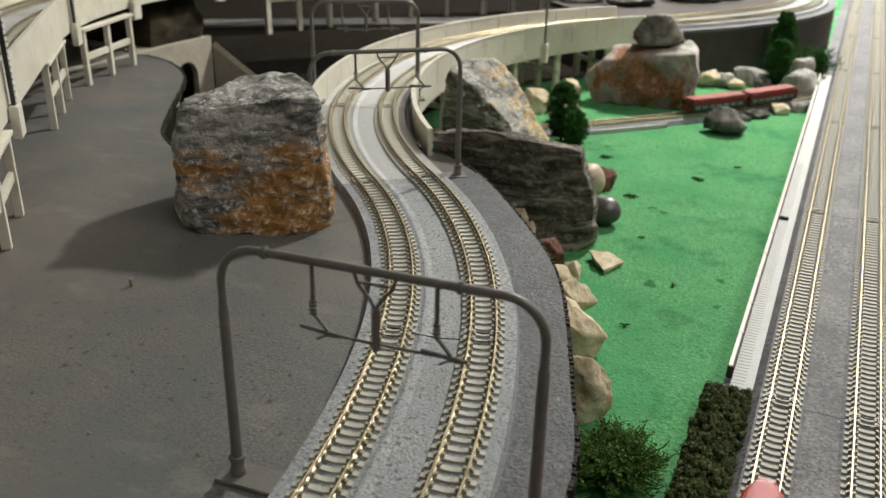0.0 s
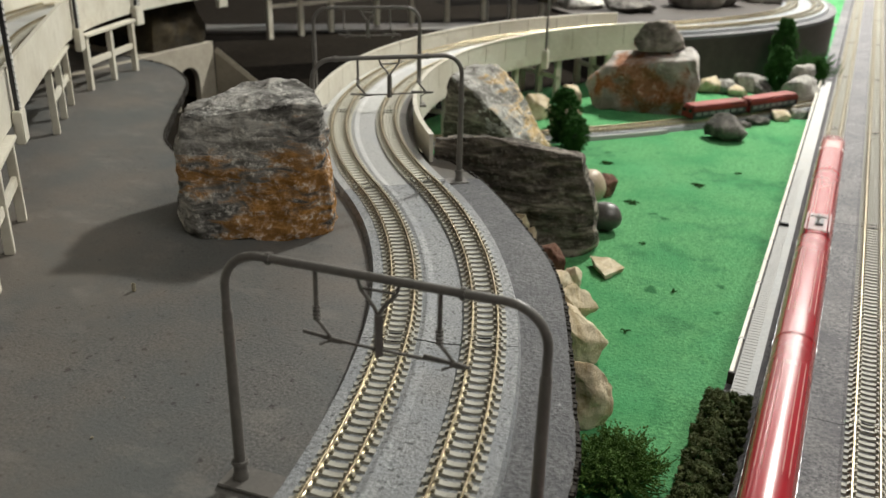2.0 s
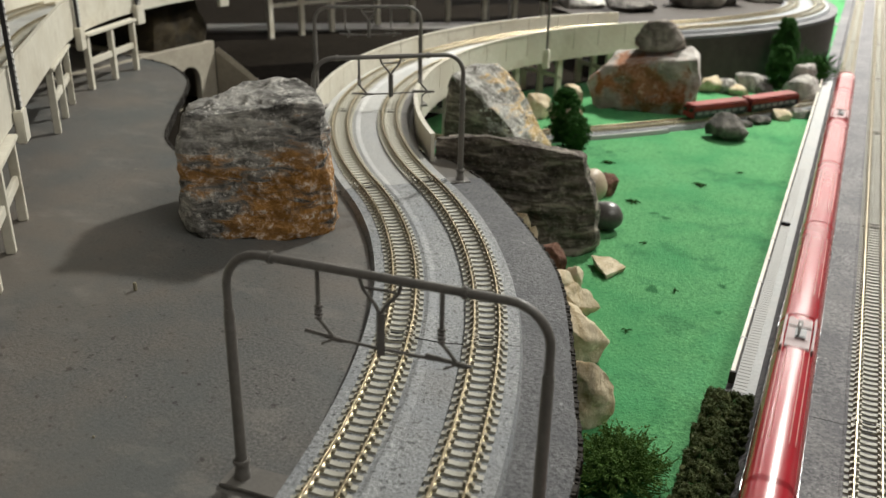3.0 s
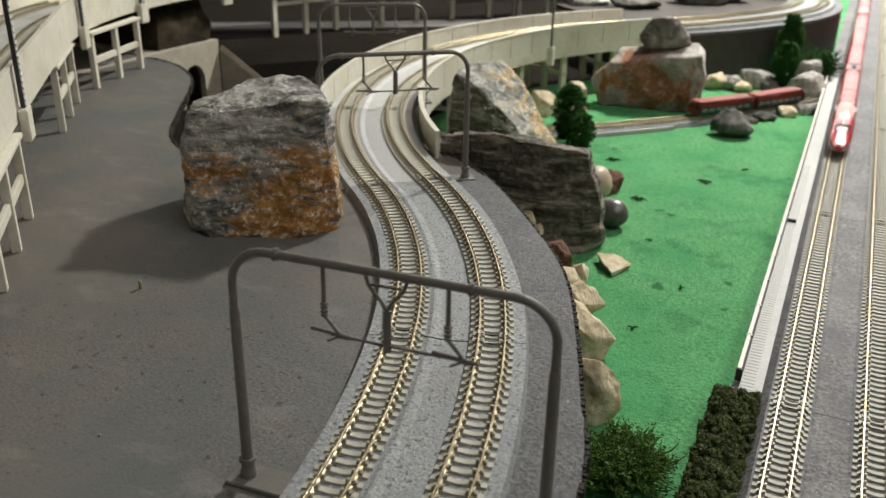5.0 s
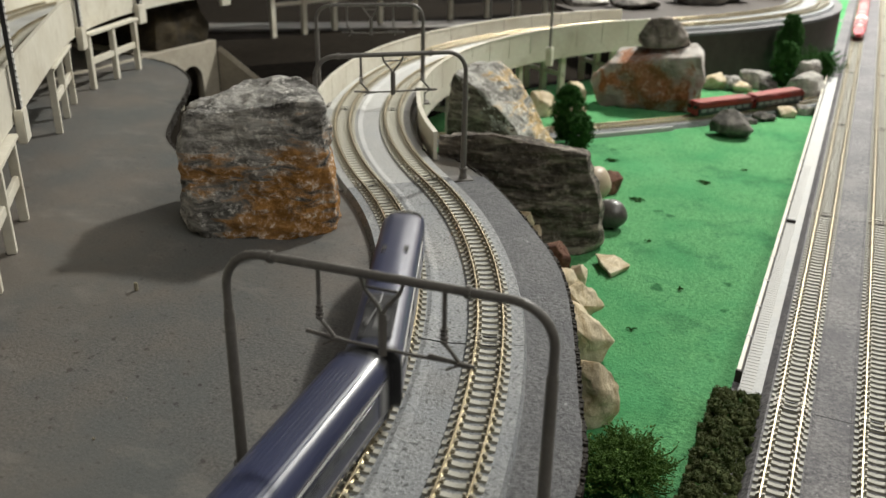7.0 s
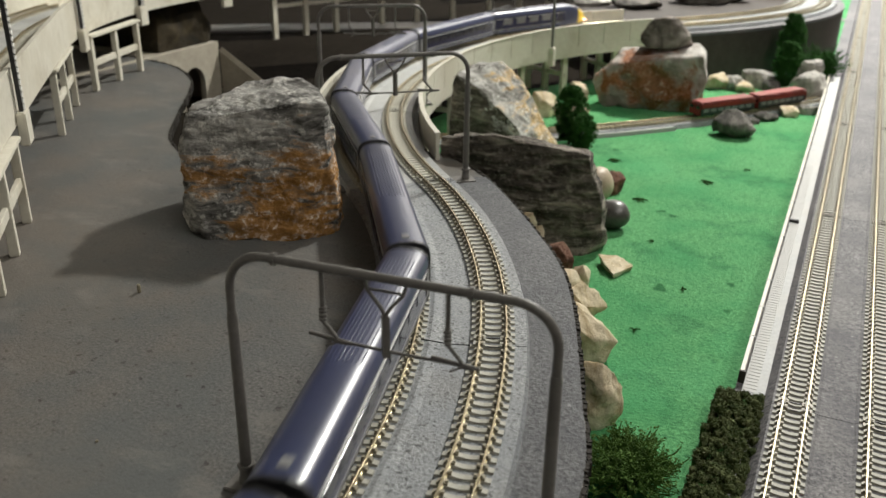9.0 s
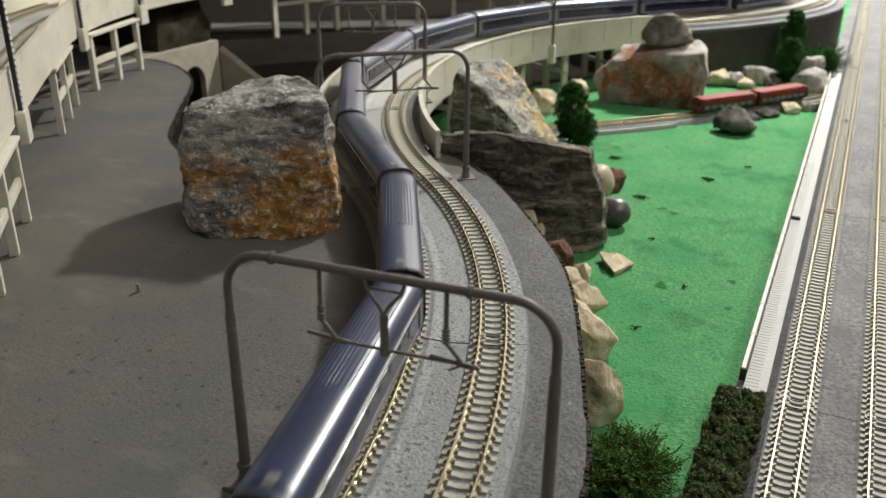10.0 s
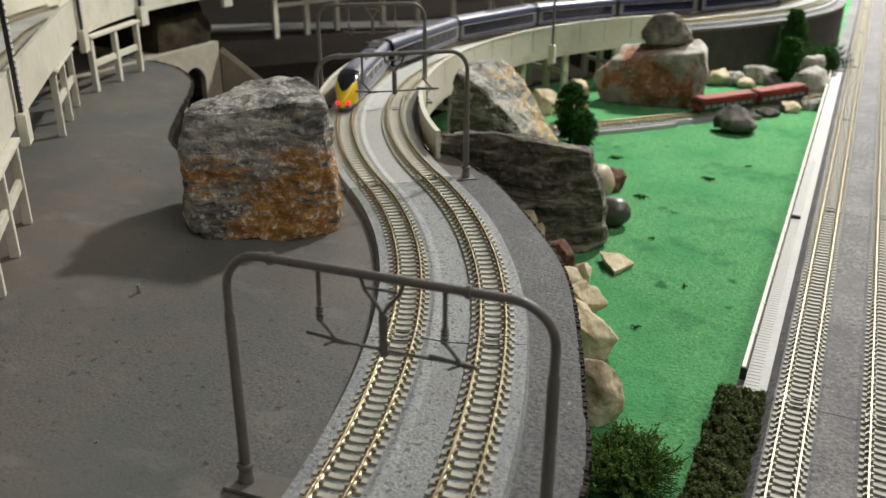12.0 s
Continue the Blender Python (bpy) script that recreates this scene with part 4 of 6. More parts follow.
# ---- far end: portal, wing wall, another line on trestles ----
def portal():
    t = thing("tunnel_portal", "beige plastic tunnel portal, coloured as in shade, with a dark arched opening", "tunnel portal")
    b = bmesh.new()
    zb, zt, ya, yb = -0.058, 0.0008, 0.50, 0.703
    # face with an arch, in the plane of x
    y0, y1, spring, r = 0.648, 0.679, -0.034, 0.0155
    yc = (y0 + y1) / 2
    arch = [(yc + r * math.cos(math.pi * k / 10), spring + r * math.sin(math.pi * k / 10)) for k in range(11)]
    ring_top = [(y1, zb)] + arch + [(y0, zb)]
    front, rear = [[b.verts.new((x, y, z)) for y, z in ring_top] for x in (-0.577, -0.583)]
    n = len(ring_top)
    outer = [(yb, zb)] + [(yb if k < 4 else (ya if k > 6 else yb + (ya - yb) * (k - 3) / 4), zt) for k in range(11)] + [(ya, zb)]
    fo, ro = [[b.verts.new((x, y, z)) for y, z in outer] for x in (-0.577, -0.583)]
    for k in range(n - 1):
        b.faces.new((front[k], front[k + 1], fo[k + 1], fo[k]))
        b.faces.new((rear[k], rear[k + 1], ro[k + 1], ro[k]))
        b.faces.new((front[k], front[k + 1], rear[k + 1], rear[k]))
        b.faces.new((fo[k], fo[k + 1], ro[k + 1], ro[k]))
    bmesh.ops.remove_doubles(b, verts=b.verts[:], dist=1e-6)
    part("face", b, M["shaded"], t)
    part("roof_slab", box(-0.75, -0.5832, 0.61, 0.703, -0.004, 0.0004), M["shaded"], t)
    part("side_wall", box(-0.75, -0.5832, 0.699, 0.703, -0.058, -0.0042), M["shaded"], t)
    # black sheet across the tunnel paints the darkness of its depth
    part("dark_sheet", box(-0.66, -0.655, 0.60, 0.698, -0.058, -0.006), M["black"], t, "black sheet standing in for the tunnel's darkness")
    w = thing("wing_wall", "sloping beige retaining wall beside the portal, coloured as in shade", "retaining wall")
    b = bmesh.new()
    prof = [(-0.5765, -0.058), (-0.505, -0.058), (-0.505, -0.052), (-0.5765, -0.0095)]
    fr, bk = [[b.verts.new((x, y, z)) for x, z in prof] for y in (0.7040, 0.7100)]
    b.faces.new(fr)
    b.faces.new(bk)
    for k in range(4):
        b.faces.new((fr[k], fr[(k + 1) % 4], bk[(k + 1) % 4], bk[k]))
    part("slab", b, M["shaded"], w)
    b = tube([(-0.5765, 0.707, -0.0080), (-0.505, 0.707, -0.0510)], 0.0034, 4)
    part("coping", b, M["shaded"], w)


portal()


def far_line():
    strip = thing("far_base", "pale grey strip of board under the far trestles", "base board", kind="structure")
    part("strip", box(-0.012, 0.045, -0.30, 0.95, -0.058, -0.0545, 0.001, m=pose(-0.815, 1.07, 0, 0, 0, -55)), M["board"], strip)
    trestle(pose(-0.6880, 1.1050, -0.058, 0, 0, -24.4), 0.0905, legs=(-0.101, -0.051, 0.0, 0.083), thin=0.0034)
    trestle(pose(-0.6020, 1.2650, -0.058, 0, 0, -42), 0.0905, legs=(-0.034, 0.026, 0.09), thin=0.0034)
    trestle(pose(-0.470, 1.410, -0.058, 0, 0, -46), 0.0905, legs=(-0.05, 0.0, 0.05), thin=0.0034)
    f = thing("far_viaduct", "cream plastic viaduct on tall trestles far behind", "viaduct")
    part("deck", sweep(lambda s: step_arc(-0.86, 0.78, radians(-27), -0.5, s), ((-0.07, 0.0352), (0.006, 0.0352), (0.006, 0.0405), (-0.07, 0.0405)), 0, 1.1, 0.03), M["cream"], f)
    part("wall_panel", sweep(lambda s: step_arc(-0.86, 0.78, radians(-27), -0.5, s), ((0.0061, 0.0352), (0.0081, 0.0352), (0.0081, 0.0560), (0.0061, 0.0560)), 0, 1.1, 0.03), M["cream"], f)


far_line()


# ---- stones ----
def hull_rock(name, label, corners, material, seed, rough=0.0022, cuts=9, bevel=0.0, category="rock", group="", strata=0.0, freq=70, skin=None):
    """A broken stone: the hull of its corners, its faces cut fine and roughened."""
    o = Vector([sum(c[i] for c in corners) / len(corners) for i in range(3)])
    o.z = min(c[2] for c in corners)
    b = bmesh.new()
    for c in corners:
        b.verts.new(Vector(c) - o)
    r = bmesh.ops.convex_hull(b, input=b.verts[:])
    bmesh.ops.delete(b, geom=list({g for g in r["geom_interior"] + r["geom_unused"] if isinstance(g, bmesh.types.BMVert)}), context="VERTS")
    bmesh.ops.triangulate(b, faces=b.faces[:])
    for _ in range(12):
        goal = sum(e.calc_length() for e in b.edges) / len(b.edges)
        long_ = [e for e in b.edges if e.calc_length() > goal * 1.05]
        if len(b.verts) > 300 * cuts or not long_:
            break
        bmesh.ops.subdivide_edges(b, edges=long_, cuts=1)
        bmesh.ops.triangulate(b, faces=b.faces[:])
    for _ in range(2):
        bmesh.ops.smooth_vert(b, verts=b.verts[:], factor=0.5 if bevel else 0.2, use_axis_x=True, use_axis_y=True, use_axis_z=True)
    b.normal_update()
    off = Vector((seed * 3.17, seed * 1.71, seed * 0.93))
    moves = []
    for v in b.verts:
        q = v.co * freq + off
        d = noise.fractal(q, 1.0, 2.0, 5) * rough
        d += (noise.noise(v.co * freq * 0.33 + off) ** 2) * rough * 1.2
        if strata:
            u = (v.co.z + 0.25 * v.co.y + noise.noise(v.co * 25 + off) * 0.004) * 260
            d += strata * (abs((u % 2) - 1) - 0.5)
        moves.append(v.normal * d)
    for v, d in zip(b.verts, moves):
        v.co += d
    for v in b.verts:
        v.co.z = max(v.co.z, 0.0)
    if skin:
        # faces turned towards a given direction take the second material
        b.normal_update()
        for f in b.faces:
            c = f.calc_center_median()
            f.material_index = 1 if f.normal.dot(skin[1]) + 0.25 * noise.noise(c * 90 + off) > skin[2] else 0
    ob = tagged(link(name, b, [material, skin[0]] if skin else material, smooth=False), label, category, group)
    ob.location = o
    ob.data.shade_smooth()
    ob.data.set_sharp_from_angle(angle=radians(38))
    return ob


def loose_rock(name, label, x, y, z, sx, sy, sz, material, seed, turn=0, tilt=0, group="loose stones", rough=0.0012, power=0.75, cuts=3, freq=130):
    """A smaller stone from random corners in a box."""
    r = random.Random(seed)
    c = []
    for i in range(24):
        a, e = r.uniform(0, 2 * math.pi), r.uniform(-1, 1)
        k = math.sqrt(1 - e * e)
        v = [math.copysign(abs(q) ** power, q) * r.uniform(0.85, 1.0) for q in (k * math.cos(a), k * math.sin(a), e)]
        c.append(Vector((v[0] * sx / 2, v[1] * sy / 2, v[2] * sz / 2)))
    m = pose(0, 0, 0, tilt, tilt * 0.6, turn)
    c = [m @ q for q in c]
    lo = min(q.z for q in c) + 0.22 * sz
    c = [(q.x + x, q.y + y, max(q.z - lo, 0.0) * 1.15 + z) for q in c]
    return hull_rock(name, label, c, material, seed, rough, cuts, group=group, freq=freq)


hull_rock("boulder", "big grey and rust-brown layered boulder on the grey board", [
    (-0.2742, 0.3015, 0), (-0.2596, 0.2965, 0), (-0.2382, 0.3078, 0), (-0.2198, 0.3140, 0), (-0.2115, 0.3295, 0), (-0.2170, 0.3480, 0), (-0.245, 0.372, 0), (-0.295, 0.365, 0), (-0.301, 0.338, 0),
    (-0.2755, 0.3001, 0.0116), (-0.2085, 0.3312, 0.0085), (-0.2190, 0.3484, 0.0127), (-0.2750, 0.3025, 0.0363), (-0.2120, 0.3321, 0.0305), (-0.2210, 0.3478, 0.0417),
    (-0.2725, 0.3080, 0.0545), (-0.2621, 0.3131, 0.0560), (-0.2452, 0.3208, 0.0590), (-0.2309, 0.3273, 0.0615), (-0.2170, 0.3340, 0.0605), (-0.2215, 0.3469, 0.0530),
    (-0.2960, 0.3370, 0.0515), (-0.2850, 0.3430, 0.0568), (-0.2700, 0.3523, 0.0615), (-0.2590, 0.3570, 0.0645), (-0.2500, 0.3610, 0.0635), (-0.2410, 0.3650, 0.0600), (-0.299, 0.352, 0.040)],
    M["boulder"], 3, rough=0.0026, cuts=42, strata=0.0005, freq=80)

hull_rock("slate_rock", "dark layered slate leaning against the board edge", [
    (-0.2160, 0.462, 0.0135), (-0.1757, 0.470, 0.0168), (-0.1563, 0.476, 0.0128), (-0.1306, 0.484, 0.0072), (-0.1270, 0.486, -0.0053), (-0.1195, 0.487, -0.0259), (-0.1185, 0.487, -0.0470), (-0.1290, 0.480, GREEN), (-0.170, 0.468, GREEN), (-0.216, 0.462, GREEN),
    (-0.216, 0.480, 0.0110), (-0.180, 0.490, 0.0130), (-0.134, 0.502, 0.0040), (-0.122, 0.506, -0.030), (-0.122, 0.506, GREEN), (-0.216, 0.490, GREEN)],
    M["slate"], 7, rough=0.0028, cuts=26, strata=0.0005, freq=60)

hull_rock("quartz_rock", "tall grey rock with a pale slanting top and an ochre edge", [
    (-0.2790, 0.606, GREEN), (-0.2180, 0.600, GREEN), (-0.1960, 0.632, GREEN), (-0.1990, 0.660, GREEN), (-0.285, 0.690, GREEN), (-0.220, 0.690, GREEN),
    (-0.2711, 0.606, 0.0180), (-0.2525, 0.606, 0.0088), (-0.2399, 0.606, -0.0045), (-0.2214, 0.606, -0.0157), (-0.2105, 0.606, -0.0329), (-0.2774, 0.612, 0.0068), (-0.2779, 0.612, -0.0157),
    (-0.2840, 0.655, 0.0113), (-0.2737, 0.655, 0.0178), (-0.2530, 0.655, 0.0198), (-0.2465, 0.655, 0.0155), (-0.2306, 0.655, -0.0004), (-0.2188, 0.655, -0.0211), (-0.2020, 0.655, -0.0455)],
    M["slate"], 12, rough=0.0024, cuts=18, freq=60, skin=(M["quartz"], Vector((0.55, -0.35, 0.75)).normalized(), 0.62))

hull_rock("granite_block", "large pale granite block with a rust-brown face", [
    (-0.2332, 0.8500, -0.0304), (-0.2249, 0.8520, -0.0517), (-0.2159, 0.8550, -0.0137), (-0.2054, 0.8530, -0.0112), (-0.1270, 0.8530, 0.0021), (-0.1219, 0.8550, -0.0192), (-0.1291, 0.8550, -0.0364), (-0.2049, 0.8520, -0.0550), (-0.2112, 0.8880, -0.0031), (-0.1976, 0.8900, 0.0007), (-0.1391, 0.8900, 0.0078), (-0.1309, 0.8850, 0.0017), (-0.1350, 0.8640, GREEN), (-0.2131, 0.8500, GREEN), (-0.1300, 0.8950, GREEN), (-0.2180, 0.8880, GREEN)],
    M["block"], 15, rough=0.0026, cuts=16, freq=50)
hull_rock("cap_rock", "rough brown-grey stone resting on the granite block", [
    (-0.1921, 0.8680, 0.0141), (-0.1855, 0.8700, 0.0263), (-0.1743, 0.8740, 0.0322), (-0.1820, 0.8750, 0.0300), (-0.1570, 0.8770, 0.0305), (-0.1648, 0.8760, 0.0322), (-0.1518, 0.8760, 0.0256), (-0.1440, 0.8700, 0.0159), (-0.1540, 0.8660, 0.0070), (-0.1837, 0.8660, 0.0031), (-0.1921, 0.8920, 0.0031), (-0.1440, 0.8920, 0.0031), (-0.1680, 0.8900, 0.0292)],
    M["cap"], 18, rough=0.0024, cuts=8, freq=60)

hull_rock("dark_rock", "dark brown rock lying on the tunnel portal", [
    (-0.700, 0.622, 0.0006), (-0.586, 0.628, 0.0006), (-0.584, 0.700, 0.0006), (-0.72, 0.70, 0.0006), (-0.69, 0.63, 0.044), (-0.588, 0.634, 0.036), (-0.590, 0.698, 0.046), (-0.70, 0.698, 0.050), (-0.64, 0.64, 0.050)],
    M["dark_rock"], 21, rough=0.004, cuts=6, freq=45)

CREAM = "pale cream broken sandstone beside the board edge"
for i, (x, y, z, sx, sy, sz, turn, tilt, k) in enumerate((
        (-0.1590, 0.462, GREEN, 0.016, 0.018, 0.042, 15, 5, "cream_rock"),
        (-0.1460, 0.434, GREEN, 0.012, 0.012, 0.042, 60, 10, "cream_rock"))):
    loose_rock("sandstone", CREAM, x, y, z, sx, sy, sz, M[k], 31 + i, turn, tilt, group="sandstone pieces", cuts=5, rough=0.0007, freq=70)
SANDSTONES = (
    ("rounded pale cream sandstone with a chipped shoulder by the board", (
        (-0.0778, 0.3122, -0.0275), (-0.0725, 0.3146, -0.0268), (-0.0667, 0.3173, -0.0312), (-0.0625, 0.3193, -0.0380), (-0.0620, 0.3162, -0.0446), (-0.0636, 0.3132, GREEN), (-0.0712, 0.3064, GREEN), (-0.0768, 0.3039, GREEN),
        (-0.0683, 0.3072, -0.0360), (-0.0821, 0.3102, -0.0274), (-0.0817, 0.3236, -0.0373), (-0.0703, 0.3289, -0.0399), (-0.0659, 0.3309, GREEN), (-0.090, 0.315, GREEN), (-0.088, 0.310, -0.030))),
    ("wedge of pale cream sandstone leaning on the board edge", (
        (-0.1020, 0.3677, -0.0283), (-0.0932, 0.3696, -0.0332), (-0.0840, 0.3694, -0.0408), (-0.0781, 0.3678, -0.0456), (-0.0819, 0.3616, GREEN), (-0.0881, 0.3587, GREEN), (-0.0930, 0.3565, GREEN),
        (-0.0878, 0.3589, -0.0426), (-0.1058, 0.3836, -0.0370), (-0.0874, 0.3921, GREEN), (-0.0834, 0.3829, GREEN), (-0.108, 0.365, GREEN), (-0.108, 0.365, -0.031), (-0.097, 0.3580, -0.036))),
    ("flat white chip of sandstone tilted against the others", (
        (-0.1073, 0.3825, -0.030), (-0.1037, 0.3926, -0.030), (-0.0988, 0.398, -0.035), (-0.0920, 0.3987, -0.044), (-0.0965, 0.3985, -0.045), (-0.0988, 0.3822, -0.038), (-0.0935, 0.400, -0.047),
        (-0.110, 0.400, GREEN), (-0.101, 0.404, GREEN), (-0.104, 0.390, GREEN), (-0.112, 0.388, GREEN))),
    ("small pale yellowish sandstone wedged at the board edge", (
        (-0.1139, 0.382, -0.020), (-0.1085, 0.394, -0.025), (-0.1052, 0.398, -0.032), (-0.1077, 0.3837, -0.030), (-0.1098, 0.375, -0.022), (-0.120, 0.384, -0.020),
        (-0.118, 0.402, GREEN), (-0.108, 0.405, GREEN), (-0.113, 0.385, GREEN), (-0.124, 0.387, GREEN))))
for i, (text, corners) in enumerate(SANDSTONES):
    hull_rock("sandstone", text, corners, M["cream_rock"], 131 + i, rough=0.0017, cuts=6, group="sandstone pieces", freq=75)
hull_rock("flat_stone", "flat pale triangular stone lying on the green mat", [
    (-0.1177, 0.4763, -0.0500), (-0.1074, 0.4797, -0.0500), (-0.0956, 0.4738, -0.0525), (-0.1026, 0.4553, -0.0515), (-0.1097, 0.4630, -0.0500), (-0.1150, 0.474, GREEN), (-0.1060, 0.478, GREEN), (-0.0965, 0.473, GREEN), (-0.1026, 0.457, GREEN)],
    M["cream_rock"], 44, rough=0.0008, cuts=3, freq=140)
loose_rock("jasper", "dark reddish-brown stone wedged at the board edge", -0.1290, 0.430, GREEN, 0.019, 0.022, 0.034, M["brown_rock"], 51, 20, 10, cuts=4)
loose_rock("jasper", "small pinkish-tan stone wedged at the board edge", -0.1160, 0.432, GREEN, 0.013, 0.014, 0.022, M["cream_rock"], 54, 20, 10, cuts=3)
loose_rock("jasper", "reddish-brown stone behind the pebbles", -0.1430, 0.604, GREEN, 0.024, 0.022, 0.019, M["brown_rock"], 57, 35, 12, cuts=3)


def pebble(label, x, y, z, r, material, seed):
    b = bmesh.new()
    bmesh.ops.create_icosphere(b, subdivisions=4, radius=1)
    off = Vector((seed, seed * 2.3, 0))
    for v in b.verts:
        v.co = v.co * (1 + 0.10 * noise.noise(v.co * 0.9 + off))
        v.co = Vector((v.co.x * r[0], v.co.y * r[1], v.co.z * r[2] + r[2]))
    ob = tagged(link("pebble", b, material, smooth=True), label, "pebble", "pebbles")
    ob.location = (x, y, z)


pebble("smooth tan river pebble beside the slate", -0.1480, 0.578, GREEN, (0.0115, 0.014, 0.0125), M["tan"], 3)
pebble("smooth dark grey river pebble on the mat", -0.1250, 0.534, GREEN, (0.0120, 0.0105, 0.0095), M["slategrey"], 5)

loose_rock("grey_stone", "dark grey rounded stone at the edge of the siding", -0.0840, 0.800, GREEN, 0.040, 0.030, 0.030, M["grey_rock"], 61, 10, 8, cuts=4, rough=0.0022, freq=70)
for i, (x, y, sx, sy, sz, k) in enumerate(((-0.0640, 0.868, 0.026, 0.014, 0.010, "grey_rock"), (-0.0470, 0.897, 0.024, 0.016, 0.013, "cream_rock"), (-0.0300, 0.915, 0.024, 0.014, 0.012, "pale_rock"), (-0.0760, 0.852, 0.018, 0.012, 0.008, "grey_rock"))):
    loose_rock("edge_stone", "small flat stone in the row along the siding", x, y, GREEN, sx, sy, sz, M[k], 71 + i, 30, 6, group="edge stones")
loose_rock("grey_boulder", "rounded grey boulder beside the straight track", -0.0360, 0.985, GREEN, 0.046, 0.040, 0.034, M["pale_rock"], 81, 10, 4, cuts=4, rough=0.002, freq=60)
loose_rock("grey_boulder", "pale pointed stone behind the boulder", -0.0420, 1.020, GREEN, 0.034, 0.030, 0.046, M["pale_rock"], 84, 10, 20, cuts=3, rough=0.002, freq=60)
for i, (x, y, sx, sy, sz, k) in enumerate(((-0.1290, 0.985, 0.030, 0.02, 0.022, "cream_rock"), (-0.1120, 0.990, 0.026, 0.02, 0.018, "pale_rock"), (-0.1000, 0.985, 0.026, 0.02, 0.014, "cream_rock"), (-0.0900, 1.015, 0.044, 0.03, 0.024, "pale_rock"), (-0.0720, 0.995, 0.024, 0.02, 0.014, "grey_rock"))):
    loose_rock("wall_stone", "pale broken stone at the foot of the brown wall", x, y, GREEN, sx, sy, sz, M[k], 91 + i, 25, 15, group="wall stones")
for i, (x, y, sx, sy, sz, k) in enumerate(((-0.300, 1.125, 0.07, 0.05, 0.022, "pale_rock"), (-0.235, 1.125, 0.075, 0.05, 0.026, "grey_rock"), (-0.170, 1.215, 0.085, 0.06, 0.05, "pale_rock"), (-0.125, 1.26, 0.05, 0.05, 0.05, "grey_rock"), (-0.085, 1.34, 0.09, 0.07, 0.05, "pale_rock"), (-0.36, 1.15, 0.05, 0.05, 0.03, "dark_rock"))):
    loose_rock("back_rock", "rough pale rock behind the curve of the high line", x - 0.03, y + 0.03, -0.0003, sx, sy, sz, M[k], 101 + i, 25, 5, group="back rocks", cuts=4, rough=0.003, freq=45)
for i, (x, y, sx, sy, sz) in enumerate(((-0.245, 0.842, 0.026, 0.02, 0.03), (-0.225, 0.765, 0.034, 0.022, 0.026), (-0.262, 0.79, 0.03, 0.03, 0.03), (-0.285, 0.745, 0.022, 0.02, 0.03))):
    loose_rock("shade_stone", "pale stone in the shade under the viaduct", x, y, GREEN, sx, sy, sz, M["cream_rock"], 121 + i, 40 * i, 12, group="shade stones")


# ---- plants ----
def tufted(b, x, y, z, r, h, n, size, rnd, up=0.5):
    """Many small crumpled flakes in a clump."""
    for _ in range(n):
        a, q = rnd.uniform(0, 2 * math.pi), math.sqrt(rnd.random())
        zz = rnd.random()
        k = math.sqrt(max(0.0, 1 - zz * zz)) * 0.55 + 0.45 * (1 - zz)
        c = Vector((x + r * q * k * math.cos(a), y + r * q * k * math.sin(a), z + h * zz))
        s = size * rnd.uniform(0.6, 1.4)
        vs = [b.verts.new(c + Vector((rnd.uniform(-s, s), rnd.uniform(-s, s), rnd.uniform(-s * up, s)))) for _ in range(4)]
        for f in ((0, 1, 2), (0, 2, 3), (0, 3, 1), (1, 3, 2)):
            b.faces.new([vs[i] for i in f])


def hedge():
    """Rows of crumbly clumps with dark gaps between them."""
    rnd = random.Random(8)
    t = thing("hedge", "dark olive flocked hedge strip with crumbly clumps", "hedge")
    part("body", box(-0.0255, -0.0100, 0.20, 0.348, -0.0548, -0.0455, 0.003), M["fir"], t)
    ball = bmesh.new()
    bmesh.ops.create_icosphere(ball, subdivisions=2, radius=1)
    shape = [v.co.copy() for v in ball.verts]
    faces = [[v.index for v in f.verts] for f in ball.faces]
    ball.free()
    b, flakes, tips = bmesh.new(), bmesh.new(), bmesh.new()
    for j in range(46):
        for i in range(6):
            x = -0.0270 + 0.0033 * (i + 0.5 * (j % 2)) + rnd.uniform(-0.0008, 0.0008)
            y = 0.200 + 0.0033 * j + rnd.uniform(-0.0009, 0.0009)
            edge = i == 0 or i == 5 or j > 43
            z = rnd.uniform(-0.0480, -0.0455) if edge else rnd.uniform(-0.0448, -0.0415)
            r = rnd.uniform(0.0012, 0.0018)
            off = Vector((rnd.uniform(0, 50), rnd.uniform(0, 50), 0))
            low = -0.0545 if edge else z
            vs = []
            for c in shape:
                k = r * (1 + 0.55 * noise.noise(c * 2.2 + off) + 0.25 * noise.noise(c * 6 + off))
                q = Vector((x, y, z)) + c * k * 1.08
                if edge and c.z < -0.3:
                    q.z = max(low, q.z - 0.006)
                vs.append(b.verts.new(q))
            for f in faces:
                b.faces.new([vs[k] for k in f])
            for n_ in range(110):
                d = Vector((rnd.gauss(0, 1), rnd.gauss(0, 1), rnd.gauss(0.4, 0.9))).normalized()
                q = Vector((x, y, z)) + d * r * rnd.uniform(0.8, 1.45)
                tufted(tips if n_ < 8 and d.z > 0.2 else flakes, q.x, q.y, q.z, 0.0001, 0.0001, 1, 0.00046, rnd)
    part("clumps", b, M["moss"], t, kind="stuff")
    part("foliage", flakes, M["moss"], t, kind="stuff")
    part("pale_growth", tips, M["tip"], t, "pale greyish tips", kind="stuff")


hedge()


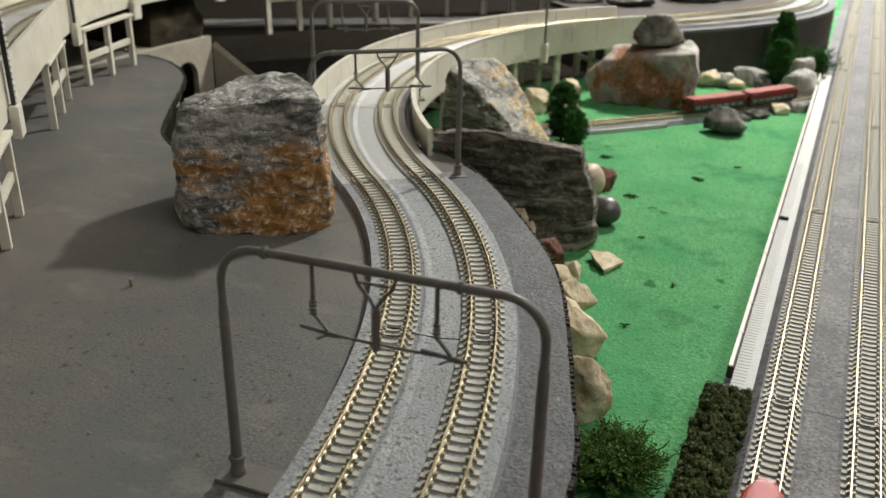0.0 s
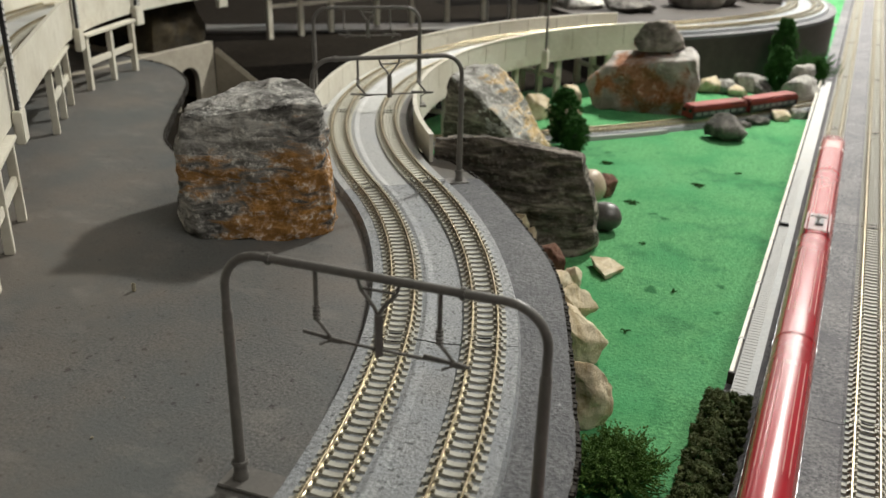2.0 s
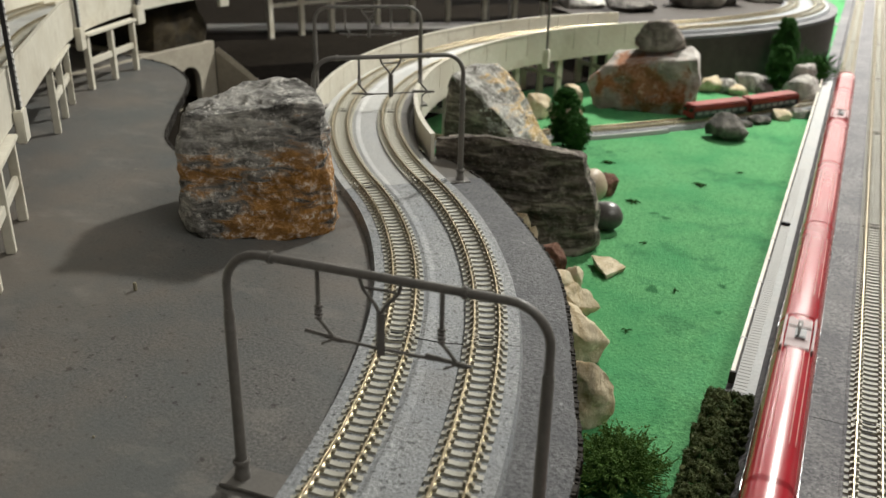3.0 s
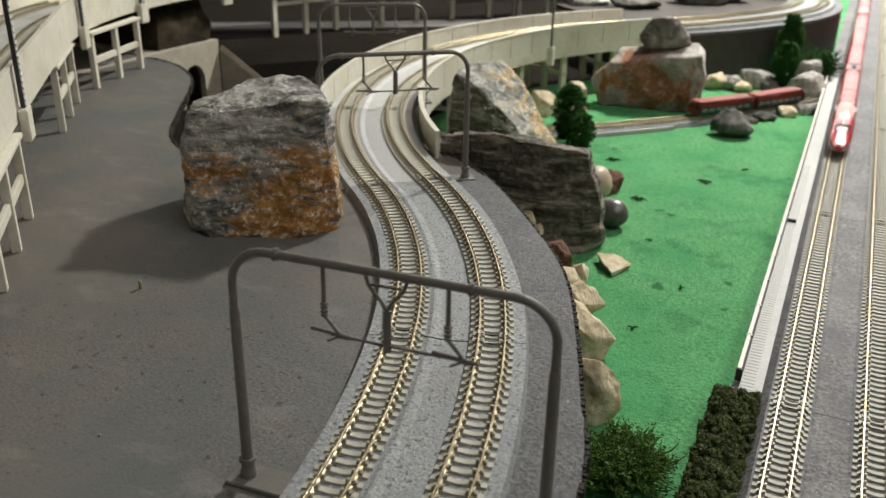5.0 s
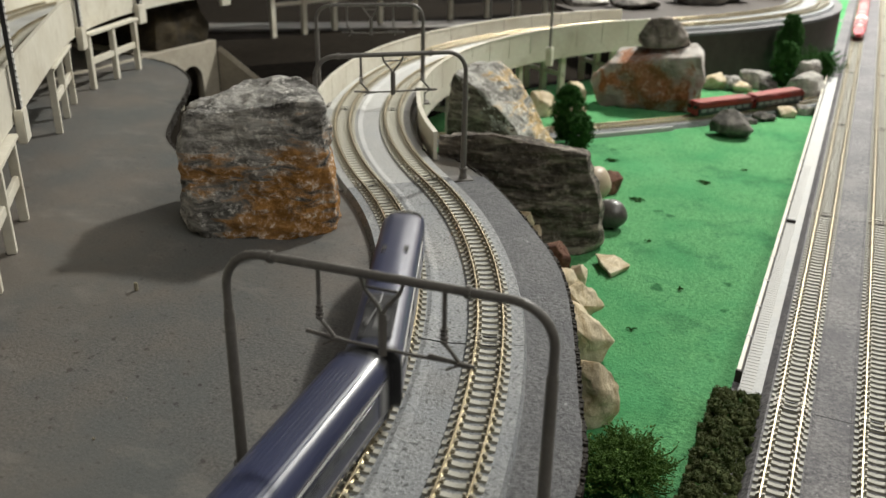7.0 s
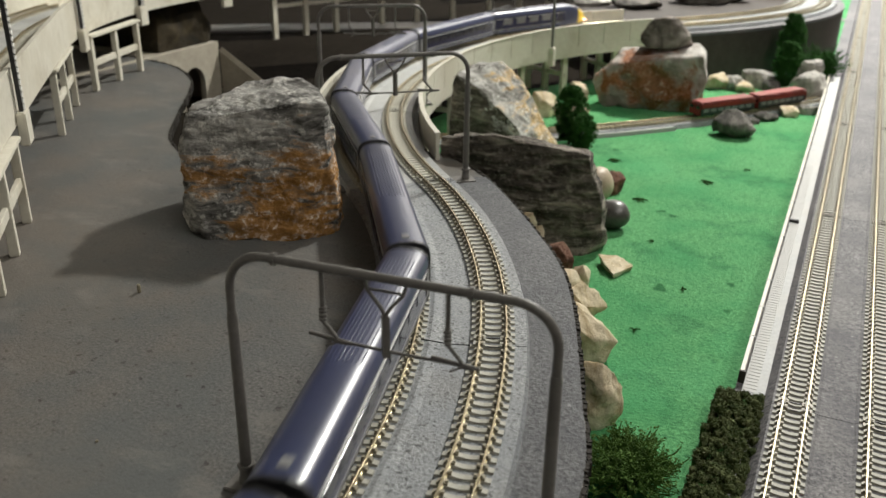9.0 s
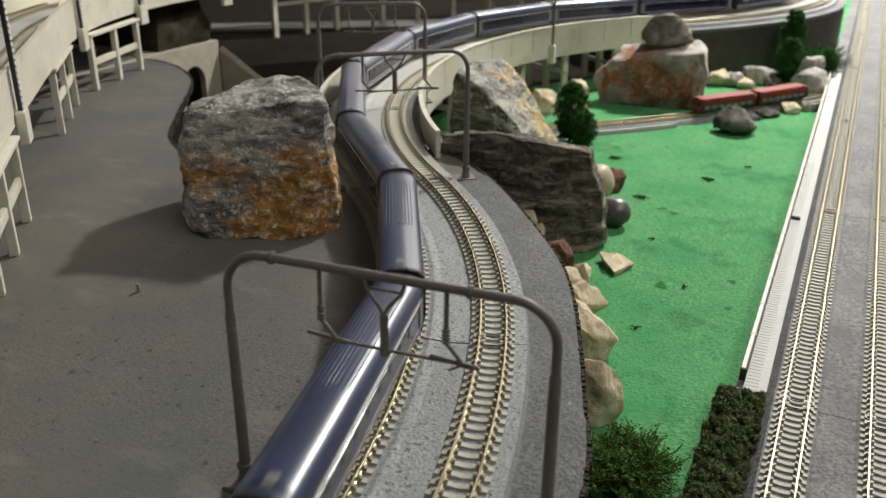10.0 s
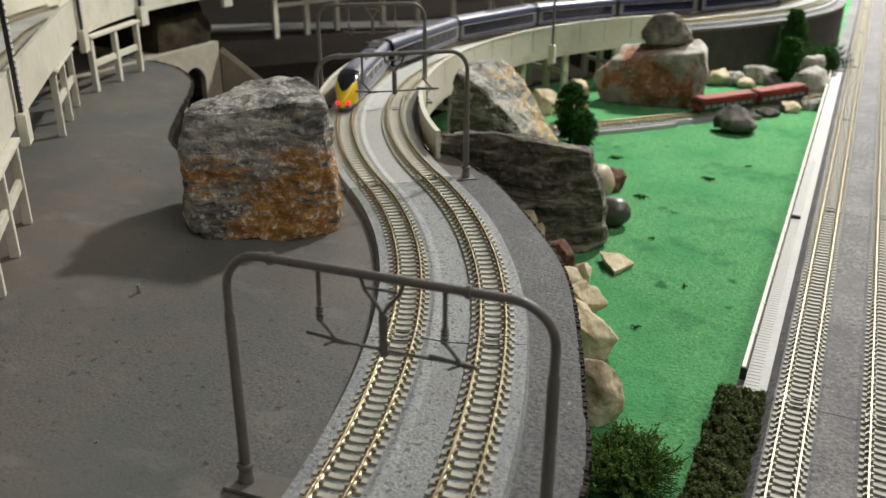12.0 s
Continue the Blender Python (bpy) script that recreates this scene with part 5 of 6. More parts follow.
def lichen_bush(x, y, z, r, h, seed, name="bush", label="wiry green lichen bush on the green mat", key="lichen", n=150):
    rnd = random.Random(seed)
    t = thing(name, label, "bush", "bushes", pose(x, y, z))
    b = bmesh.new()
    f = bmesh.new()
    for i in range(n):
        a, e = rnd.uniform(0, 2 * math.pi), rnd.uniform(0.0, 1.0)
        tip = Vector((r * math.cos(a) * math.sqrt(1 - e * e * 0.9), r * math.sin(a) * math.sqrt(1 - e * e * 0.9), h * (0.25 + 0.75 * e))) * rnd.uniform(0.75, 1.1)
        mid = tip * 0.55 + Vector((rnd.uniform(-1, 1), rnd.uniform(-1, 1), rnd.uniform(0, 1))) * r * 0.12
        tube([tip * 0.1 + Vector((0, 0, 0.0004)), mid, tip], [0.0005, 0.0004, 0.00022], 4, bm=b)
        for _ in range(3):
            u = mid.lerp(tip, rnd.uniform(0.2, 1.0))
            d = Vector((rnd.uniform(-1, 1), rnd.uniform(-1, 1), rnd.uniform(-0.3, 1))) * r * 0.16
            tube([u, u + d], [0.0003, 0.00018], 4, bm=b)
            tufted(f, u.x + d.x, u.y + d.y, u.z + d.z, 0.0014, 0.0016, 5, 0.00055, rnd)
    part("branchwork", b, M[key], t, kind="stuff")
    part("foliage", f, M[key], t, kind="stuff")


lichen_bush(-0.0500, 0.279, GREEN, 0.0205, 0.0165, 5, n=300)
lichen_bush(-0.0330, 1.085, GREEN, 0.034, 0.040, 6, label="loose dark green bush beside the track", key="fir", n=120)
lichen_bush(-0.2700, 0.700, GREEN, 0.020, 0.016, 9, label="low green bush in the shade of the viaduct", key="fir", n=90)


def conifer(x, y, z, r, h, seed, label="dark green bottle-brush fir tree"):
    rnd = random.Random(seed)
    t = thing("fir_tree", label, "tree", "fir trees", pose(x, y, z))
    part("trunk", tube([(0, 0, 0), (0.0004, 0, h * 0.5), (0, 0, h * 0.96)], [0.0014, 0.001, 0.0003], 6), M["fascia"], t)
    b = bmesh.new()
    n = int(h / 0.0011)
    for i in range(n):
        z_ = h * (0.06 + 0.93 * i / n)
        rr = r * (0.45 + 0.55 * math.sin(math.pi * min(1, (0.25 + 0.8 * (1 - i / n))))) * (1 - 0.65 * (i / n) ** 2.2)
        for _ in range(20):
            a = rnd.uniform(0, 2 * math.pi)
            q = rr * rnd.uniform(0.35, 1.1)
            c = Vector((q * math.cos(a), q * math.sin(a), z_ - 0.0006 + q * 0.15))
            tufted(b, c.x, c.y, c.z, 0.0025, 0.0028, 9, 0.0012, rnd)
    part("crown", b, M["fir"], t, kind="stuff")


conifer(-0.2085, 0.705, GREEN, 0.0170, 0.049, 11)
conifer(-0.1935, 0.690, GREEN, 0.0150, 0.030, 12, "small dark green fir beside a taller one")
conifer(-0.0660, 1.085, GREEN, 0.0185, 0.070, 13)
conifer(-0.0620, 1.015, GREEN, 0.0175, 0.050, 14, "bushy dark green fir before a taller one")
conifer(-0.0260, 1.060, GREEN, 0.0150, 0.034, 15, "low dark green fir beside the straight track")

for i, (x, y) in enumerate(((-0.1606, 0.675), (-0.0835, 0.655), (-0.1195, 0.593), (-0.0763, 0.400), (-0.0628, 0.460), (-0.157, 0.645), (-0.060, 0.70), (-0.095, 0.52), (-0.12, 0.545))):
    rnd = random.Random(200 + i)
    b = bmesh.new()
    k = 26 if i < 3 else 8
    for _ in range(k):
        a = rnd.uniform(0, 6.28)
        d = Vector((math.cos(a), math.sin(a), 0)) * rnd.uniform(0.001, 0.0068 if i < 3 else 0.0034)
        tube([(0, 0, 0.0003), (d.x * 0.6, d.y * 0.6, 0.0013), (d.x, d.y, 0.0006)], 0.0003, 4, bm=b)
        tufted(b, d.x, d.y, 0.0002, 0.0008, 0.001, 3, 0.0004, rnd)
    ob = tagged(link("moss_tuft", b, M["fir"]), "tiny dark green moss tuft on the felt mat", "moss", "moss tufts")
    ob.location = (x, y, GREEN + 0.0001)

# a stray feeder wire at the rail joint
ob = tagged(link("wire", tube([(-0.1264, 0.2482, 0.0049), (-0.1210, 0.2480, 0.0056), (-0.1128, 0.2500, 0.0050), (-0.1060, 0.2526, 0.0049)], 0.00022, 5), M["black"]), "thin black feeder wire lying across the roadbed", "wire")

# crumbs on the grey board
for i, (x, y, s) in enumerate(((-0.2487, 0.2395, 0.0016), (-0.1878, 0.1557, 0.0010), (-0.395, 0.31, 0.0007), (-0.36, 0.36, 0.0008), (-0.195, 0.177, 0.0006), (-0.232, 0.186, 0.0005))):
    b = box(-s * 0.5, s * 0.5, -s * 0.4, s * 0.4, 0, s * (2.4 if i == 0 else 0.7), s * 0.2)
    b.transform(pose(0, 0, 0.0, 0, 0, 30 * i))
    ob = tagged(link("crumb", b, M["clip"]), "tiny dark brown crumb on the grey board", "crumb", "crumbs")
    ob.location = (x, y, 0.0)


# ---- siding with a stopped railcar ----
def siding():
    t = track_section(side_line, -0.16, 0.34, GREEN, ((-0.0125, 0), (0.0125, 0), (0.0105, 0.004), (-0.0105, 0.004)), "single grey-ballasted model track along the mat", False, "siding track", offsets=(0.0,))
    tagged(link("siding_kerb", sweep(side_line, ((0.0128, GREEN), (0.0160, GREEN), (0.0155, GREEN + 0.0036), (0.0128, GREEN + 0.0036)), -0.15, 0.085), M["concrete"]), "pale grey kerb along the siding", "kerb")
    for i, s in enumerate((0.150, 0.2205)):
        x, y, h = side_line(s)
        c = thing("railcar", "small dull red railcar with grey sides, parked on the siding", "railcar", "railcars", pose(x, y, GREEN + 0.007, 0, 0, math.degrees(h)))
        part("body", box(-0.0080, 0.0080, -0.0332, 0.0332, 0.0020, 0.0080, 0.0008), M["black"], c)
        part("upper_body", box(-0.0081, 0.0081, -0.0334, 0.0334, 0.0081, 0.0118, 0.0008), M["dull_red"], c)
        part("roof", box(-0.0076, 0.0076, -0.0328, 0.0328, 0.0119, 0.0140, 0.0010), M["dull_red"], c, "dull red roof")
        for e in (-1, 1):
            part("end_panel", box(-0.0078, 0.0078, e * 0.0336 - 0.0003, e * 0.0336 + 0.0003, 0.0022, 0.0116, 0.0002), M["dull_red"], c)
            for k in (-1, 1):
                part("window", box(k * 0.004 - 0.0026, k * 0.004 + 0.0026, e * 0.0341 - 0.0002, e * 0.0341 + 0.0002, 0.0076, 0.0106), M["glass"], c)
        for k in range(7):
            for sx in (-1, 1):
                part("window", box(sx * 0.0081 - 0.0003, sx * 0.0081 + 0.0003, -0.0300 + 0.0086 * k, -0.0238 + 0.0086 * k, 0.0046, 0.0076), M["skirt"], c)
        for yy in (-0.022, 0.022):
            part("bogie", box(-0.0060, 0.0060, yy - 0.008, yy + 0.008, 0.0, 0.0020, 0.0004), M["black"], c)


siding()


# ---- trains ----
def ring(hw, top, bottom, shoulder, y, k=7, sink=0.0):
    """A closed cross-section of a carriage at y: half width, roof height, floor height."""
    pts = [(-hw * 0.93, bottom), (-hw, bottom + 0.003), (-hw, shoulder)]
    for i in range(1, k):
        a = math.pi - math.pi * i / k
        pts.append((hw * math.copysign(abs(math.cos(a)) ** 0.75, math.cos(a)), shoulder + (top - shoulder) * math.sin(a) ** 0.8))
    pts += [(hw, shoulder), (hw, bottom + 0.003), (hw * 0.93, bottom)]
    return [Vector((x, y, z - sink)) for x, z in pts]


def loft(rings, bm=None, caps=True, keep=None):
    bm = bm or bmesh.new()
    rows = [[bm.verts.new(v) for v in r] for r in rings]
    n = len(rows[0])
    for u, v in zip(rows[:-1], rows[1:]):
        for k in range(n):
            bm.faces.new((u[k], u[(k + 1) % n], v[(k + 1) % n], v[k]))
    if caps:
        bm.faces.new(rows[0])
        bm.faces.new(rows[-1])
    return bm


def bogies(car, ys):
    for y in ys:
        b = box(-0.0062, 0.0062, y - 0.009, y + 0.009, 0.0012, 0.0042, 0.0005)
        bo = part("bogie", b, M["black"], car)
        for yy in (y - 0.0062, y + 0.0062):
            part("wheelset", tube([(-0.0050, yy, 0.0026), (0.0050, yy, 0.0026)], 0.0026, 12), M["skirt"], bo)


def nose_rings(length, hw, top, bottom, shoulder, y1, low=0.0062, pinch=0.55, n=14, curve=1.9, blunt=0):
    """From the full section at y1 - length to the tip at y1."""
    out = []
    for i in range(n + 1):
        t = i / n
        f = 1 - t ** curve
        g = math.sqrt(max(0.0, 1 - t ** 3.2))
        w = hw * (pinch * g + (1 - pinch) * (1 - t ** 4)) if t < 1 else hw * 0.10
        if blunt:
            w = hw * max(0.3, (1 - t ** blunt) ** 0.5)
        tp = low + (top - low) * max(0.02, f)
        sh = bottom + 0.0035 + (shoulder - bottom - 0.0035) * max(0.03, f)
        out.append(ring(max(w, hw * 0.08), max(tp, sh + 0.0004), bottom, sh, y1 - length + length * t))
    return out


def navy_car(length, front, lamp_key):
    """A carriage of the dark blue express: y is forward. front: +1 or -1 for a nose at that end, 0 for none."""
    label = "blue-grey roofed express power car with a yellow nose" if front else "blue-grey roofed express carriage with a navy side"
    c = thing("express_power_car" if front else "express_carriage", label, "model train", "blue express train")
    hw, top, bot, sh = 0.0086, 0.0242, 0.0030, 0.0184
    a, b = -length / 2 + 0.0027, length / 2 - 0.0027
    nose = 0.038
    if front:
        b += 0.0027 - nose
    f = -1 if front < 0 else 1
    flip = Matrix.Diagonal((f, f, 1, 1))

    def add(name, bm, key, label="", smooth=False):
        bm.transform(flip)
        return part(name, bm, M[key], c, label, smooth)

    add("body", loft([ring(hw, sh + 0.0012, bot, sh - 0.0006, y) for y in (a, b)]), "navy")
    add("roof", loft([ring(hw + 0.00012, top, sh - 0.0030, sh, y) for y in (a, b)]), "roof", "blue-grey glossy roof", True)
    for sx in (-1, 1):
        x0, x1 = (hw, hw + 0.0003) if sx > 0 else (-hw - 0.0003, -hw)
        add("lower_stripe", box(x0, x1, a, b, bot + 0.0030, bot + 0.0040), "skirt", "grey lower stripe")
        add("cantrail_stripe", box(x0, x1, a + 0.002, b - 0.002, 0.0162, 0.0166), "white", "thin pale line under the roof")
        n = 9
        if not front:
            for i in range(n):
                y0 = a + 0.008 + (b - a - 0.016) * i / n
                add("window", box(x0, x1, y0, y0 + (b - a) / n * 0.72, 0.0112, 0.0148), "glass")
            for y0 in (a + 0.0012, b - 0.0052):
                add("door", box(x0, x1, y0, y0 + 0.004, 0.0065, 0.0168), "skirt")
        else:
            for i in range(4):
                y0 = a + 0.012 + 0.018 * i
                add("grille", box(x0, x1, y0, y0 + 0.012, 0.0105, 0.0160), "skirt")
    if not front:
        bm = bmesh.new()
        for i in range(9):
            x = -0.0052 + 0.0013 * i
            z = sh + (top - sh) * (1 - (abs(x) / hw) ** 2.6) ** 0.5
            box(x - 0.0002, x + 0.0002, a + 0.40 * (b - a), b - 0.010, z - 0.0006, z + 0.00012, bm=bm)
        add("roof_ribs", bm, "roof")
        add("roof_hatch", box(-0.0016, 0.0016, a + 0.004, a + 0.0085, top - 0.0008, top + 0.0003, 0.0003), "skirt")
    else:
        rr = nose_rings(nose, hw + 0.00012, top, bot, sh, b + nose, low=0.0072, curve=2.5, pinch=0.35)
        k = 9
        add("nose_top", loft(rr[:k]), "roof", "blue-grey tapering nose", True)
        # yellow lower nose and black windscreen
        add("nose", loft(rr[k - 1:]), "yellow", "yellow nose end", True)
        ws = bmesh.new()
        rows = []
        for i, r in enumerate(rr[4:13]):
            up = r[3:-3]
            t = i / 8
            kk = 0.92 * math.sqrt(max(0.04, 1 - max(0.0, t * 1.25 - 0.27) ** 3))
            cz = max(v.z for v in up)
            row = [Vector((v.x * kk, v.y, v.z * kk + cz * (1 - kk) + 0.0005)) for v in up]
            rows.append([ws.verts.new(v) for v in row])
        for u, v in zip(rows[:-1], rows[1:]):
            for j in range(len(u) - 1):
                ws.faces.new((u[j], u[j + 1], v[j + 1], v[j]))
        add("windscreen", ws, "glass", "black wrap-round windscreen", True)
        tip = b + nose
        add("bumper", box(-hw * 0.62, hw * 0.62, tip - 0.010, tip - 0.0012, 0.0014, 0.0042, 0.0008), "skirt")
        for x in (-0.0037, 0.0037):
            add("lamp", box(x - 0.0011, x + 0.0011, tip - 0.0060, tip - 0.0008, 0.0047, 0.0064, 0.0004), lamp_key)
        # equipment bay and folded collector on the roof
        add("equipment_bay", box(-0.0052, 0.0052, a + 0.0030, a + 0.034, top - 0.0026, top + 0.0003, 0.0006), "black", "black roof equipment bay")
        for x, y, w_, l_ in ((-0.0036, a + 0.029, 0.0013, 0.004), (0.0036, a + 0.029, 0.0013, 0.004), (-0.0040, a + 0.010, 0.0009, 0.005), (0.0040, a + 0.010, 0.0009, 0.005), (0.0, a + 0.016, 0.0010, 0.006)):
            add("bay_hatch", box(x - w_, x + w_, y - l_, y + l_, top - 0.0004, top + 0.0006, 0.0002), "black" if abs(x) > 0.001 else "skirt", "roof hatch")
        add("roof_slot", box(-0.0045, 0.0045, a + 0.0445, a + 0.0475, top - 0.0012, top + 0.0002, 0.0003), "black", "black slot across the roof")
        bm = bmesh.new()
        for x, y, w_ in ((-0.0035, a + 0.012, 0.0014), (0.003, a + 0.013, 0.0016), (0.0, a + 0.020, 0.0018), (-0.0036, a + 0.027, 0.0012), (0.0036, a + 0.026, 0.0014)):
            tube([(x, y, top), (x, y, top + 0.0022)], [w_ * 0.6, w_ * 0.4], 8, bm=bm)
        add("roof_equipment", bm, "skirt")
        bm = tube([(-0.003, a + 0.010, top + 0.0014), (0.0, a + 0.021, top + 0.0032), (0.003, a + 0.010, top + 0.0014)], 0.00045, 6)
        tube([(-0.0060, a + 0.028, top + 0.0030), (0.0060, a + 0.028, top + 0.0030)], 0.0005, 6, bm=bm)
        tube([(0.0, a + 0.021, top + 0.0032), (0.0, a + 0.028, top + 0.0030)], 0.0004, 6, bm=bm)
        add("pantograph", bm, "skirt")
        for sx in (-1, 1):
            add("roof_grille", box(sx * 0.0040 - 0.001, sx * 0.0040 + 0.001, a + 0.070, a + 0.076, top - 0.0020, top - 0.0002, 0.0002), "black")
    add("end_frame", loft([ring(hw + 0.0003, top + 0.00025, bot, sh, y) for y in (a - 0.0002, a + 0.0011)]), "black", "black end frame")
    if not front:
        add("end_frame", loft([ring(hw + 0.0003, top + 0.00025, bot, sh, y) for y in (b - 0.0011, b + 0.0002)]), "black", "black end frame")
    add("skirt", box(-hw * 0.86, hw * 0.86, a + 0.006, b - 0.006, 0.0018, bot - 0.0001), "black")
    add("gangway", box(-0.0064, 0.0064, a - 0.0027, a - 0.0001, 0.004, 0.0192, 0.0003), "black", "black rubber gangway")
    if not front:
        add("gangway", box(-0.0064, 0.0064, b + 0.0001, b + 0.0027, 0.004, 0.0192, 0.0003), "black", "black rubber gangway")
    bogies(c, (-length * 0.36, length * 0.36) if not front else (-f * length * 0.34, f * length * 0.14))
    return c


def red_car(length, front, panto=0):
    """A carriage of the red express; front: +1, -1 or 0; panto: the end at which the collector stands."""
    label = "glossy red high-speed end car with a rounded nose" if front else "glossy red high-speed carriage with a round roof"
    c = thing("red_end_car" if front else "red_carriage", label, "model train", "red high-speed train")
    hw, top, bot, sh = 0.0090, 0.0232, 0.0026, 0.0128
    a, b = -length / 2 + 0.0009, length / 2 - 0.0009
    nose = 0.092 if front else 0
    b -= nose
    f = -1 if front < 0 else 1
    flip = Matrix.Diagonal((f, f, 1, 1))

    def add(name, bm, key, label="", smooth=False):
        bm.transform(flip)
        return part(name, bm, M[key], c, label, smooth)

    add("body", loft([ring(hw, top, bot + 0.0040, sh, y, k=12) for y in (a, b)]), "red", "", True)
    add("lower_body", loft([ring(hw - 0.0007, bot + 0.0052, bot, bot + 0.0038, y) for y in (a + 0.0005, b - 0.0005)]), "shield", "silver lower body")
    for sx in (-1, 1):
        x0, x1 = (hw - 0.0001, hw + 0.00025) if sx > 0 else (-hw - 0.00025, -hw + 0.0001)
        n = 12 if not front else 4
        for i in range(n):
            y0 = a + 0.012 + (b - a - 0.024) * i / n
            add("window", box(x0, x1, y0, y0 + (b - a) / n * 0.55, 0.0098, 0.0126), "glass")
        add("door", box(x0, x1, a + 0.0035, a + 0.0085, 0.0066, 0.0130), "silver")
    if front:
        rr = nose_rings(nose, hw, top, bot + 0.002, sh, b + nose, low=0.0075, n=26, curve=1.9, blunt=7)
        add("nose", loft(rr), "red", "rounded red nose", True)
        def skin(name, t0, t1, wide, key, lift, label=""):
            """A patch that lies on the nose between two stations, as wide as wide(t) of it."""
            ws = bmesh.new()
            rows = []
            for i in range(13):
                t = t0 + (t1 - t0) * i / 12
                q = t * (len(rr) - 1)
                k = min(int(q), len(rr) - 2)
                r = [u.lerp(v, q - k) for u, v in zip(rr[k], rr[k + 1])]
                hw_, sh_, tp_ = max(v.x for v in r), r[2].z, max(v.z for v in r)
                row = []
                for j in range(13):
                    x = (j / 6 - 1) * wide(t) * 0.97
                    row.append(ws.verts.new((x * hw_, r[0].y, sh_ + (tp_ - sh_) * max(0.0, 1 - abs(x) ** 2.667) ** 0.4 + lift)))
                rows.append(row)
            for u, v in zip(rows[:-1], rows[1:]):
                for j in range(12):
                    ws.faces.new((u[j], u[j + 1], v[j + 1], v[j]))
            add(name, ws, key, label, True)

        # pink patch paints the reflection on the sloping upper nose
        skin("nose_sheen", 0.0, 0.40, lambda t: 0.88 - 0.35 * t, "pink", 0.00025, "pale red patch for the sheen on the upper nose")
        skin("canopy", 0.28, 0.64, lambda t: 0.06 + 0.50 * min(1.0, (t - 0.28) / 0.20) ** 0.45, "red", 0.0006, "dark red canopy behind the windscreen")
        skin("canopy_line", 0.31, 0.60, lambda t: 0.035, "white", 0.0009, "thin white line along the canopy")
        skin("windscreen", 0.60, 0.72, lambda t: 0.66, "glass", 0.0008, "dark windscreen")
        skin("windscreen_band", 0.66, 0.74, lambda t: 0.50, "shield", 0.0011, "dull pinkish-grey band")
        skin("nose_cap", 0.74, 0.985, lambda t: 0.44, "red", 0.0008, "raised red nose cap")
        # silver strips modelled in place of the highlights on the nose edges
        for sx in (-1, 1):
            bm = tube([(sx * 0.0080 * (1 - 0.10 * k), b + nose * (0.04 + 0.14 * k), 0.0200 - 0.0012 * k - 0.0004 * k * k) for k in range(5)], 0.0006, 6)
            add("edge_highlight", bm, "silver", "silver strip for the highlight along the nose edge")
        add("coupler", box(-0.0015, 0.0015, b + nose - 0.003, b + nose + 0.0012, 0.003, 0.0050, 0.0005), "black")
    # fine lengthwise ridges on the roof, pale to paint in their highlights
    for x in (-0.0056, -0.0034, 0.0034, 0.0056):
        z = sh + (top - sh) * (1 - (abs(x) / hw) ** 2.667) ** 0.4
        if not front:
            add("roof_ridge", tube([(x, a + 0.024, z), (x, b - 0.024, z)], 0.00026, 6), "pink", "thin roof ridge with its highlight coloured in")
    if panto:
        y = b - 0.0175 if panto > 0 else a + 0.0175
        add("pantograph_deck", box(-0.0050, 0.0050, y - 0.0145, y + 0.0145, top - 0.0018, top + 0.0001, 0.0004), "shield", "dull red pantograph deck")
        for sx in (-1, 1):
            add("sound_shield", box(sx * 0.0062 - 0.0005, sx * 0.0062 + 0.0005, y - 0.0155, y + 0.0155, top - 0.0050, top + 0.0006, 0.0003), "shield", "dull pink sound shield")
        add("pantograph_base", box(-0.0016, 0.0030, y - 0.006, y + 0.005, top + 0.0001, top + 0.0010, 0.0003), "black")
        bm = tube([(0, y - 0.006, top), (0, y + 0.004, top + 0.0026), (0, y - 0.003, top + 0.0042)], 0.0006, 6)
        tube([(-0.0045, y - 0.003, top + 0.0042), (0.0045, y - 0.003, top + 0.0042)], 0.0005, 6, bm=bm)
        tube([(0.0, y + 0.002, top + 0.0002), (0.0, y + 0.006, top + 0.0022)], 0.0011, 8, bm=bm)
        add("pantograph", bm, "silver")
    add("skirt", box(-hw * 0.80, hw * 0.80, a + 0.004, b - 0.004, 0.0012, bot - 0.0001), "black")
    add("gangway", box(-0.0070, 0.0070, a - 0.0008, a - 0.0001, 0.004, 0.0195, 0.0002), "skirt", "grey gangway")
    if not front:
        add("gangway", box(-0.0070, 0.0070, b + 0.0001, b + 0.0008, 0.004, 0.0195, 0.0002), "skirt", "grey gangway")
    bogies(c, (-length * 0.36, length * 0.36) if not front else (-f * length * 0.36, f * length * 0.10))
    return c


